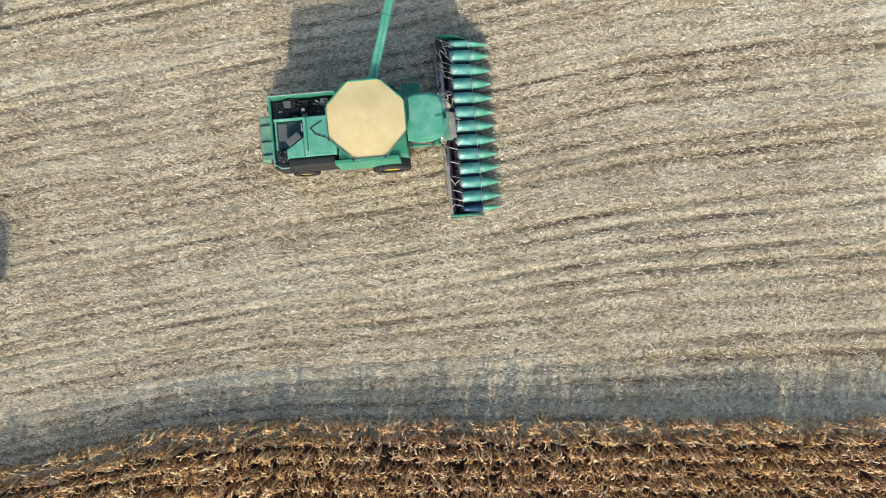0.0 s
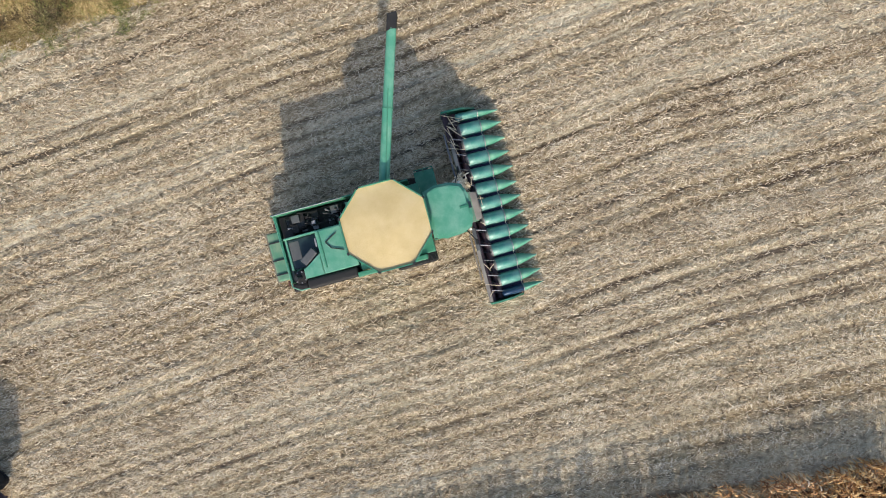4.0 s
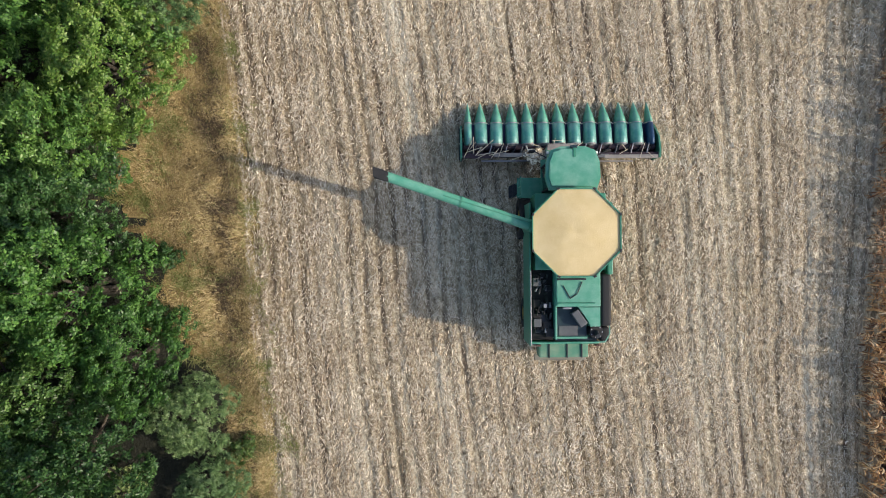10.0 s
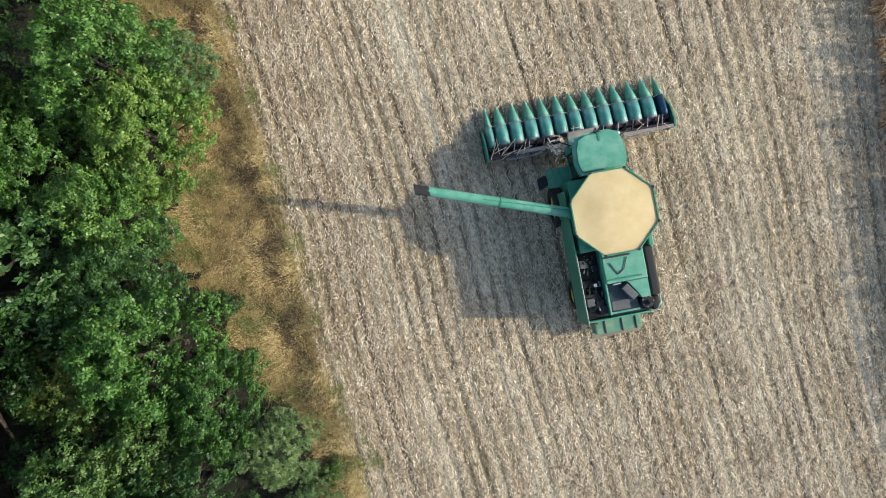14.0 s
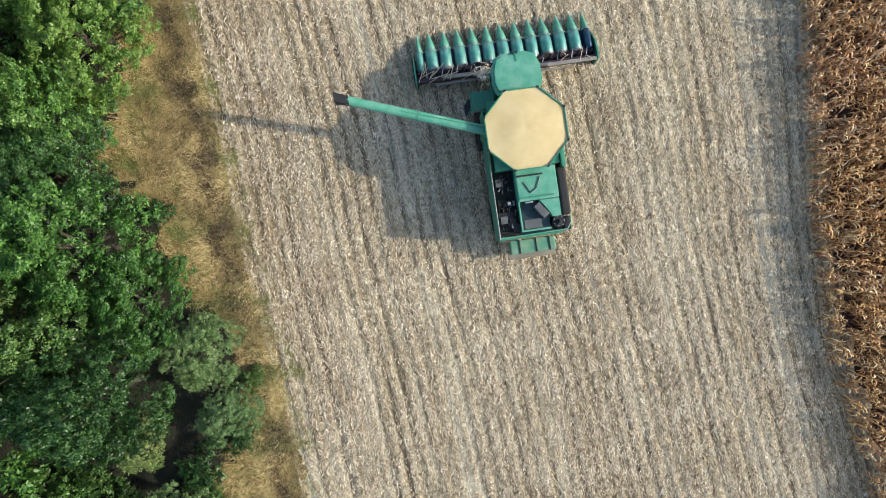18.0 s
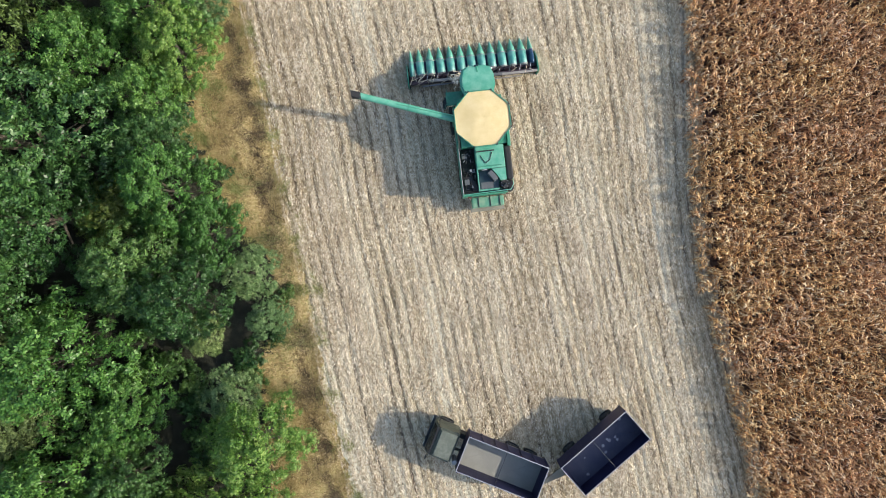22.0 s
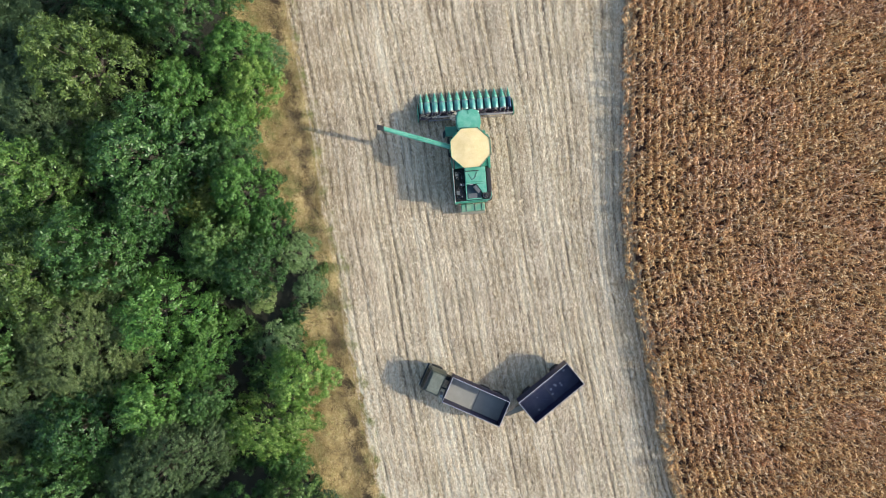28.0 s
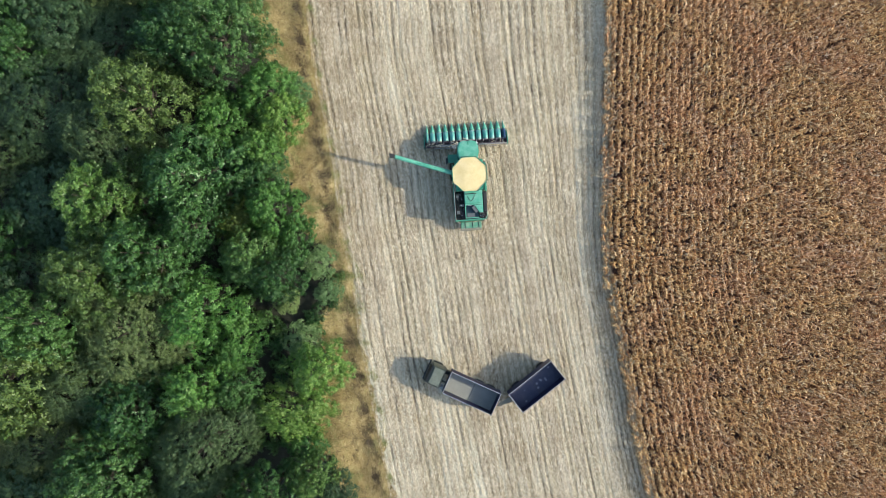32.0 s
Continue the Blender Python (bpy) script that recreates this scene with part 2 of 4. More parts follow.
M_HOOD = painted("worn_teal_hood", (0.075, 0.30, 0.25), (0.34, 0.50, 0.46), 0.35, 0.1, 0.8, 2.2)
M_BLACK = painted("black_rubber_and_grime", (0.010, 0.010, 0.012), (0.035, 0.034, 0.032), 0.75, 0, 0.5)
M_DARK = painted("dark_steel", (0.022, 0.026, 0.032), (0.06, 0.06, 0.06), 0.5, 0.3, 0.5)
M_INK = painted("dark_teal_panel", (0.012, 0.03, 0.04), (0.05, 0.085, 0.09), 0.35, 0.1, 0.5)
M_TROUGH = painted("dark_maroon_trough", (0.03, 0.016, 0.024), (0.075, 0.045, 0.055), 0.55, 0.2, 0.6)
M_BOARD = painted("weathered_grey_beam", (0.22, 0.20, 0.185), (0.42, 0.39, 0.34), 0.65, 0.1, 0.7, 2.0)
M_COBALT = painted("dark_blue_snout_paint", (0.012, 0.04, 0.10), (0.04, 0.12, 0.19), 0.35, 0.1, 0.6)
M_LINE = painted("pale_cord", (0.62, 0.60, 0.52), (0.45, 0.42, 0.35), 0.8)
M_GREY = painted("grey_metal", (0.30, 0.30, 0.30), (0.48, 0.46, 0.42), 0.45, 0.5, 0.5)
M_SLATE = painted("slate_grey_casing", (0.10, 0.105, 0.11), (0.20, 0.20, 0.19), 0.5, 0.2, 0.5)
M_PALE = painted("pale_worn_edge", (0.33, 0.33, 0.36), (0.12, 0.11, 0.12), 0.5, 0.2, 0.5)
M_NAVY = painted("navy_steel_body", (0.014, 0.013, 0.050), (0.045, 0.043, 0.095), 0.45, 0.3, 0.6, 1.2)
M_FLOOR = painted("dusty_steel_floor", (0.20, 0.185, 0.145), (0.32, 0.29, 0.22), 0.7, 0.1, 0.7, 1.0)
# trailer bed: the navy shade between its boards is put into the colour
M_BED_SHADED = painted("dusty_bed_in_navy_shade", (0.045, 0.046, 0.085), (0.11, 0.11, 0.135), 0.5, 0.1, 0.6, 0.9)
M_BED = painted("worn_bare_steel_bed", (0.25, 0.245, 0.22), (0.35, 0.34, 0.295), 0.55, 0.0, 0.6, 1.0)
M_CAB = painted("dark_olive_paint", (0.05, 0.058, 0.042), (0.12, 0.125, 0.10), 0.45, 0, 0.5)
M_OLIVE = painted("faded_olive_cab_paint", (0.115, 0.125, 0.095), (0.24, 0.245, 0.20), 0.45, 0, 0.6)
M_RED = painted("rusty_red_steel", (0.13, 0.05, 0.04), (0.20, 0.13, 0.10), 0.6, 0.2, 0.6)
M_YELLOW = painted("yellow_rim_paint", (0.65, 0.45, 0.03), (0.4, 0.3, 0.1), 0.5)


def grain_material():
    m, nt, b = blank("maize_grain", 0.6)
    v = coords(nt)
    big, fine = tex_noise(nt, v, 0.9, 3), tex_noise(nt, v, 70, 2)
    vor = nt.nodes.new("ShaderNodeTexVoronoi")
    vor.inputs["Scale"].default_value = 90
    nt.links.new(v, vor.inputs["Vector"])
    c = ramp(nt, [(0.3, (0.50, 0.365, 0.155)), (0.5, (0.62, 0.475, 0.235)), (0.7, (0.71, 0.575, 0.325))], math_node(nt, "ADD", math_node(nt, "MULTIPLY", big, 0.5), math_node(nt, "MULTIPLY", fine, 0.5)))
    nt.links.new(c, b.inputs["Base Color"])
    bump(nt, b, vor.outputs["Distance"], 0.5, 0.01)
    return m


M_GRAIN = grain_material()
M_GLASS, _nt, _b = blank("tinted_cab_glass", 0.06)
_b.inputs["Base Color"].default_value = (0.03, 0.04, 0.04, 1)
_b.inputs["Transmission Weight"].default_value = 0.6
M_LAMP, _nt, _b = blank("lamp_lens", 0.15)
_b.inputs["Base Color"].default_value = (0.8, 0.78, 0.72, 1)


# ---- mesh helpers ----
def fast_mesh(name, v, f, mat):
    """A mesh from arrays of corners and of equal-sided faces."""
    v, f = np.asarray(v, dtype=np.float32), np.asarray(f, dtype=np.int32)
    me = bpy.data.meshes.new(name)
    n, k = f.shape
    me.vertices.add(len(v))
    me.vertices.foreach_set("co", v.ravel())
    me.loops.add(n * k)
    me.loops.foreach_set("vertex_index", f.ravel())
    me.polygons.add(n)
    me.polygons.foreach_set("loop_start", np.arange(0, n * k, k, dtype=np.int32))
    me.update(calc_edges=True)
    me.validate()
    me.materials.append(mat)
    return me


def smooth(ob):
    ob.data.polygons.foreach_set("use_smooth", [True] * len(ob.data.polygons))
    return ob


def part(name, bm, mat, parent, label=""):
    me = bpy.data.meshes.new(name)
    bmesh.ops.recalc_face_normals(bm, faces=bm.faces)
    bm.to_mesh(me)
    bm.free()
    me.materials.append(mat)
    ob = new(name, me)
    ob.parent = parent
    return tagged(ob, label)


def thing(name, m, label, category, group="", kind=""):
    ob = new(name)
    ob.empty_display_size = 0.3
    ob.matrix_world = m
    return tagged(ob, label, category, group, kind)


def box(x0, x1, y0, y1, z0, z1, bevel=0.0, bm=None, seg=2, m=None):
    """A bevelled box between the given limits."""
    own = bmesh.new()
    r = bmesh.ops.create_cube(own, size=1)
    bmesh.ops.transform(own, matrix=Matrix.Translation(((x0 + x1) / 2, (y0 + y1) / 2, (z0 + z1) / 2)) @ Matrix.Diagonal((x1 - x0, y1 - y0, z1 - z0, 1)), verts=r["verts"])
    if bevel:
        bmesh.ops.bevel(own, geom=own.edges[:], offset=bevel, segments=seg, affect="EDGES", profile=0.6)
    return merge(bm, own, m)


def merge(bm, own, m=None):
    if m is not None:
        bmesh.ops.transform(own, matrix=m, verts=own.verts[:])
    if bm is None:
        return own
    tmp = bpy.data.meshes.new("tmp")
    own.to_mesh(tmp)
    own.free()
    bm.from_mesh(tmp)
    bpy.data.meshes.remove(tmp)
    return bm


def rod(a, b, r, r2=None, sides=10, bm=None, caps=True):
    """A straight round bar from a to b, which may taper."""
    a, b = Vector(a), Vector(b)
    own = bmesh.new()
    bmesh.ops.create_cone(own, cap_ends=caps, segments=sides, radius1=r, radius2=r if r2 is None else r2, depth=(b - a).length)
    m = Matrix.Translation((a + b) / 2) @ (b - a).to_track_quat("Z", "Y").to_matrix().to_4x4()
    return merge(bm, own, m)


def loft(rings, bm=None, close=True, caps=True):
    """A skin over rings of equally many corners."""
    own = bmesh.new()
    vs = [[own.verts.new(p) for p in ring] for ring in rings]
    n = len(rings[0])
    for r0, r1 in zip(vs, vs[1:]):
        for i in range(n if close else n - 1):
            own.faces.new((r0[i], r0[(i + 1) % n], r1[(i + 1) % n], r1[i]))
    if caps:
        own.faces.new(vs[0])
        own.faces.new(vs[-1])
    return merge(bm, own)


def slab(poly, z0, z1, bevel=0.0, bm=None, seg=2):
    """An upright prism over a plan outline."""
    own = loft([[(x, y, z0) for x, y in poly], [(x, y, z1) for x, y in poly]])
    if bevel:
        bmesh.ops.bevel(own, geom=[e for e in own.edges if abs(e.verts[0].co.z - e.verts[1].co.z) < 1e-6 and e.verts[0].co.z > z1 - 1e-4], offset=bevel, segments=seg, affect="EDGES")
    return merge(bm, own)


def wheel(parent, x, y, r, w, rim_mat, name="wheel"):
    """A lugged tyre with a rim, standing on the ground."""
    hub = new(name)
    hub.parent = parent
    hub.location = (x, y, r)
    prof = [(-w / 2, r * 0.62), (-w / 2, r * 0.9), (-w * 0.38, r * 0.985), (w * 0.38, r * 0.985), (w / 2, r * 0.9), (w / 2, r * 0.62)]
    tyre = loft([[(px, pr * math.cos(a), pr * math.sin(a)) for px, pr in prof] for a in [i * math.tau / 28 for i in range(29)]], caps=False)
    bmesh.ops.remove_doubles(tyre, verts=tyre.verts[:], dist=1e-4)
    for i in range(18):
        for side in (-1, 1):
            a = (i + 0.5 * (side > 0)) * math.tau / 18
            lug = box(-w * 0.24, w * 0.24, -0.035, 0.035, -0.03, 0.015)
            m = Matrix.Rotation(a, 4, "X") @ Matrix.Translation((side * w * 0.23, 0, r * 0.985)) @ Matrix.Rotation(side * 0.5, 4, "Z")
            tyre = merge(tyre, lug, m)
    part("tyre", tyre, M_BLACK, hub, "lugged black rubber tyre")
    rim = rod((-w * 0.36, 0, 0), (w * 0.36, 0, 0), r * 0.63, sides=24)
    rim = rod((-w * 0.42, 0, 0), (w * 0.42, 0, 0), r * 0.2, sides=12, bm=rim)
    part("rim", rim, rim_mat, hub)
    return hub


# ---- plan of the field ----
def along(points):
    pts = sorted((y, x) for x, y in points)
    ys, xs = [p[0] for p in pts], [p[1] for p in pts]

    def at(y):
        y = np.asarray(y, dtype=float)
        r = np.interp(y, ys, xs)
        lo, hi = (xs[1] - xs[0]) / (ys[1] - ys[0]), (xs[-1] - xs[-2]) / (ys[-1] - ys[-2])
        return r + np.clip(y - ys[-1], 0, None) * hi + np.clip(y - ys[0], None, 0) * lo
    return at


verge_edge = along([(-15.5, 28.7), (-14.8, 22.4), (-13.5, 16.2), (-12.2, 9.9), (-11.4, 3.7), (-10.1, -2.6), (-9.1, -8.8), (-7.8, -15.0), (-6.5, -21.3), (-5.4, -26.4)])
corn_edge = along([(17.1, 28.2), (17.0, 16.1), (16.9, 3.9), (17.4, -2.1), (18.7, -8.1), (19.7, -13.0), (21.0, -20.2), (22.3, -25.2)])
wood_edge = along([(-21.5, 40), (-20.5, 26.6), (-18.7, 21.9), (-16.0, 17.9), (-16.4, 12.1), (-17.4, 9.2), (-14.4, 6.4), (-15.0, 3.4), (-11.5, 1.2), (-10.5, -2.3), (-10.8, -4.9), (-12.8, -7.0), (-11.6, -10.4), (-12.4, -13.3), (-11.8, -16.2), (-12.9, -19.7), (-10.6, -23.2), (-8.7, -26.4), (-7, -40)])


BAND = 29.4  # width of the cut strip that the rows are counted over


def place_across(u, y):
    """x of the row at u: rows run with the verge and bend to the crop edge only near it."""
    y = np.clip(y, -60, 60)
    a, w = verge_edge(y), corn_edge(y) - verge_edge(y)
    return a + u + (w - BAND) * np.clip(u / BAND, 0, 1.05) ** 5


def across(x, y):
    y = np.clip(y, -60, 60)
    a, w = verge_edge(y), corn_edge(y) - verge_edge(y)
    u = (x - a) * BAND / w
    for _ in range(6):
        q = np.clip(u / BAND, 0, 1.05)
        u = u - (a + u + (w - BAND) * q ** 5 - x) / np.maximum(1 + 5 * (w - BAND) / BAND * q ** 4, 0.3)
    return u


# ---- ground ----
def build_ground():
    line = np.concatenate([[-3000, -1200, -400, -160, -95], np.arange(-70, 70.5, 1.0), [95, 160, 400, 1200, 3000]])
    gx, gy = np.meshgrid(line, line)
    n = len(line)
    v = np.stack([gx.ravel(), gy.ravel(), np.zeros(n * n)], 1)
    i = (np.arange(n - 1)[:, None] * n + np.arange(n - 1)[None]).ravel()
    me = fast_mesh("ground", v, np.stack([i, i + 1, i + n + 1, i + n], 1), M_STUBBLE)
    uv = me.uv_layers.new(name="rows")
    vi = np.empty(len(me.loops), dtype=np.int32)
    me.loops.foreach_get("vertex_index", vi)
    q = np.stack([across(v[:, 0], v[:, 1]), v[:, 1]], 1)[vi]
    uv.data.foreach_set("uv", q.astype(np.float32).ravel())
    tagged(new("ground", me), "harvested maize field with pale stubble, straw and chaff", "field", kind="structure")
    # the verge with dry grass runs from the field edge in under the wood
    ys = np.arange(-70, 70.01, 0.35)
    cols = 60
    rng = np.random.default_rng(3)
    rag = np.interp(ys, np.arange(-70, 71, 1.7), rng.normal(0, 0.26, len(np.arange(-70, 71, 1.7)))) + rng.normal(0, 0.12, len(ys))
    V = []
    for k in range(cols + 1):
        s = k / cols
        x = (verge_edge(ys) + rag) * (1 - s) + (-75) * s
        z = 0.012 + 0.16 * np.minimum(1, s * 9) * (0.6 + 0.4 * np.sin(ys * 0.9 + 11 * s) * np.cos(ys * 0.33 + 40 * s))
        V.append(np.stack([x, ys, z], 1))
    V = np.concatenate(V)
    m = len(ys)
    i = (np.arange(cols)[:, None] * m + np.arange(m - 1)[None]).ravel()
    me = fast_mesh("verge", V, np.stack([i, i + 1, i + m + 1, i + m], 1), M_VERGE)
    me.materials.append(M_HUMUS_SHADED)
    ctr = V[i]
    # inside the wood edge the faces take the litter colour with shade in it
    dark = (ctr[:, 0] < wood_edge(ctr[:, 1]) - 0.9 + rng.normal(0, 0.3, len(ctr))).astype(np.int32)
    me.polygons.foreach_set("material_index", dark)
    tagged(new("verge", me), "uncut verge of brown dry ground beside the wood", "verge", kind="structure")


def blades(name, base, heading, lean, length, width, mat, label, category):
    """Narrow blades or straws, each bent once: base points, heading and lean angles, sizes."""
    n = len(base)
    d = np.stack([np.cos(heading), np.sin(heading), np.zeros(n)], 1)
    s = np.stack([-np.sin(heading), np.cos(heading), np.zeros(n)], 1)
    up = np.array([0, 0, 1.0])
    l1 = length[:, None] * 0.5
    p1 = base + l1 * (d * np.cos(lean)[:, None] + up * np.sin(lean)[:, None])
    lean2 = lean * 0.35 - 0.12
    p2 = p1 + l1 * (d * np.cos(lean2)[:, None] + up * np.sin(lean2)[:, None])
    p2[:, 2] = np.maximum(p2[:, 2], 0.012)
    w = width[:, None] * 0.5
    V = np.stack([base - s * w, base + s * w, p1 + s * w, p1 - s * w, p2 + s * w * 0.3, p2 - s * w * 0.3], 1).reshape(-1, 3)
    o = np.arange(n)[:, None] * 6
    F = np.concatenate([o + np.array([0, 1, 2, 3]), o + np.array([3, 2, 4, 5])])
    return tagged(new(name, fast_mesh(name, V, F, mat)), label, category, kind="stuff")


def build_litter():
    rng = np.random.default_rng(11)
    # straw lying about, thicker between the rows than on them
    n = 400000
    y = rng.uniform(-31, 35, n)
    u = rng.uniform(-0.3, 29.6, n)
    u = u + 0.112 * np.sin((u - 0.735 / 4) * math.tau / 0.735)
    # chaff trails: some bands of the strip hold more straw
    for k in range(15):
        c = rng.uniform(0.5, 29)
        sel = rng.random(n) < 0.018
        u[sel] = c + rng.normal(0, 0.28, sel.sum()) + 0.25 * np.sin(y[sel] * 0.16 + k)
    # two fifths of it lies in small heaps
    heap = rng.random(n) < 0.4
    pick = rng.integers(0, n, heap.sum()) // 11 * 11
    u[heap], y[heap] = u[pick] + rng.normal(0, 0.075, heap.sum()), y[pick] + rng.normal(0, 0.12, heap.sum())
    x = place_across(u, y)
    # every furrow has its own depth, and lies bare along some stretches
    k = np.rint((u - 0.735 / 4) / 0.735).astype(int) + 1
    away = np.abs(u - 0.735 / 4 - (k - 1) * 0.735 - 0.03 * np.sin(y * 1.9 + k))
    depth = (rng.random(64) ** 1.4)[k] * np.clip(0.45 + 0.6 * np.sin(y * rng.uniform(0.15, 0.5, 64)[k] + rng.uniform(0, 6, 64)[k]) + 0.45 * np.sin(y * 1.7 + 5 * k + u), 0, 1)
    bare = (away < rng.uniform(0.07, 0.17, n)) & (rng.random(n) < depth)
    x, y, away = x[~bare], y[~bare], away[~bare]
    n = len(x)
    a = rng.normal(math.pi / 2, np.where(away < 0.2, 0.5, 0.95), n)
    # thin stalks and leaf strips, and broader husks
    husk = rng.random(n) < 0.2
    L = np.where(husk, rng.uniform(0.06, 0.16, n), rng.uniform(0.08, 0.34, n))
    w = np.where(husk, rng.uniform(0.024, 0.046, n), rng.uniform(0.011, 0.024, n))
    d = np.stack([np.cos(a), np.sin(a), rng.normal(0, 0.2, n)], 1) * L[:, None] * 0.5
    q = np.stack([-np.sin(a), np.cos(a), rng.normal(0, 0.45, n)], 1) * w[:, None] * 0.5
    c = np.stack([x, y, np.abs(d[:, 2]) + np.abs(q[:, 2]) + 0.012 + rng.uniform(0, 0.085, n)], 1)
    V = np.stack([c - d - q * 0.6, c + d - q, c + d * 1.1 + q, c - d + q], 1).reshape(-1, 3)
    F = np.arange(n)[:, None] * 4 + np.arange(4)
    tagged(new("straw_litter", fast_mesh("straw_litter", V, F, M_STRAW)), "pale dry maize straw scattered over the field", "straw", kind="stuff")
    # short cut stalks standing in rows
    rows = np.arange(0, 29.4, 0.735)
    ys = np.arange(-31, 33, 0.24)
    U, Y = np.meshgrid(rows, ys)
    U, Y = U.ravel() + 0.735 / 4 + rng.normal(0, 0.035, U.size), Y.ravel() + rng.normal(0, 0.07, U.size)
    keep = rng.random(U.size) < 0.8
    U, Y = U[keep], Y[keep]
    X = place_across(U, Y)
    n = len(X)
    h, r = rng.uniform(0.1, 0.28, n), rng.uniform(0.012, 0.02, n)
    tx, ty = rng.normal(0, 0.07, n), rng.normal(0, 0.07, n)
    V = np.empty((n, 6, 3))
    for k in range(3):
        a = k * math.tau / 3
        V[:, k] = np.stack([X + r * math.cos(a), Y + r * math.sin(a), np.zeros(n)], 1)
        V[:, 3 + k] = np.stack([X + tx + r * math.cos(a), Y + ty + r * math.sin(a), h], 1)
    o = np.arange(n)[:, None] * 6
    F = np.concatenate([o + np.array(q) for q in ([0, 1, 4, 3], [1, 2, 5, 4], [2, 0, 3, 5])])
    tagged(new("stubble_stalks", fast_mesh("stubble_stalks", V.reshape(-1, 3), F, M_STRAW)), "short cut maize stalks standing in rows", "stubble", kind="stuff")


def build_grass():
    rng = np.random.default_rng(5)
    n = 23000
    y = rng.uniform(-33, 35, n)
    right, left = verge_edge(y), wood_edge(y) - 1.1
    x = right - (right - left) * rng.random(n) - 0.1 + rng.normal(0, 0.12, n)
    # tufts thin out along two worn lines that follow the field edge
    off = right - x
    worn = (np.abs(off - 1.3 - 0.3 * np.sin(y * 0.4)) < 0.3) | (np.abs(off - 3.0 - 0.4 * np.sin(y * 0.3 + 1)) < 0.35)
    keep = ~worn | (rng.random(n) < 0.25)
    x, y = x[keep], y[keep]
    n = len(x)
    per = 7
    spread = rng.normal(0, 0.15, (n, per, 2))
    base = np.stack([np.repeat(x, per) + spread[..., 0].ravel(), np.repeat(y, per) + spread[..., 1].ravel(), np.full(n * per, 0.03)], 1)
    size = np.repeat(rng.uniform(0.13, 0.32, n) * (1 + 0.5 * (np.sin(x * 1.9 + 2 * np.sin(y * 0.7)) * np.sin(y * 1.3 + x) > 0.1)), per)
    head = np.repeat(1.9 * np.sin(x * 0.9 + y * 0.5) + 2.2 * np.sin(y * 0.8 - x * 0.3) + rng.normal(0, 0.6, n), per) + rng.normal(0, 0.6, n * per)
    blades("dry_grass", base, head, rng.uniform(0.3, 1.3, n * per), size * rng.uniform(0.6, 1.1, n * per), rng.uniform(0.008, 0.02, n * per), M_GRASS, "tall dry brown grass along the wood", "grass")


def build_weeds():
    rng = np.random.default_rng(6)
    for name, n, near, far, lo, hi, mat, label in (("dead_weeds", 3000, 0.9, 1.9, 0.2, 0.5, M_DEAD, "dark brown dead weeds along the field edge"),
                                                  ("green_weeds", 1100, -0.5, 1.2, 0.15, 0.35, M_WEED, "sparse yellowish green weeds along the field edge"),
                                                  ("wood_edge_grass", 2600, 0, 0, 0.2, 0.55, M_WEED, "yellowish green grass along the edge of the wood")):
        y = rng.uniform(-31, 35, n)
        y = y + 0.9 * np.sin(y * 1.7)
        if far:
            x = verge_edge(y) - near - (far - near) * rng.random(n) ** 1.6
        else:
            x = wood_edge(y) + rng.normal(-0.2, 0.7, n)
        x = x + 0.35 * np.sin(x * 4 + y * 2.3)
        per = 9
        sp = rng.normal(0, 0.14, (n, per, 2))
        base = np.stack([np.repeat(x, per) + sp[..., 0].ravel(), np.repeat(y, per) + sp[..., 1].ravel(), np.full(n * per, 0.04)], 1)
        blades(name, base, rng.uniform(0, math.tau, n * per), rng.uniform(0.2, 1.2, n * per), np.repeat(rng.uniform(lo, hi, n) * 0.8, per), rng.uniform(0.01, 0.026, n * per), mat, label, "weeds")


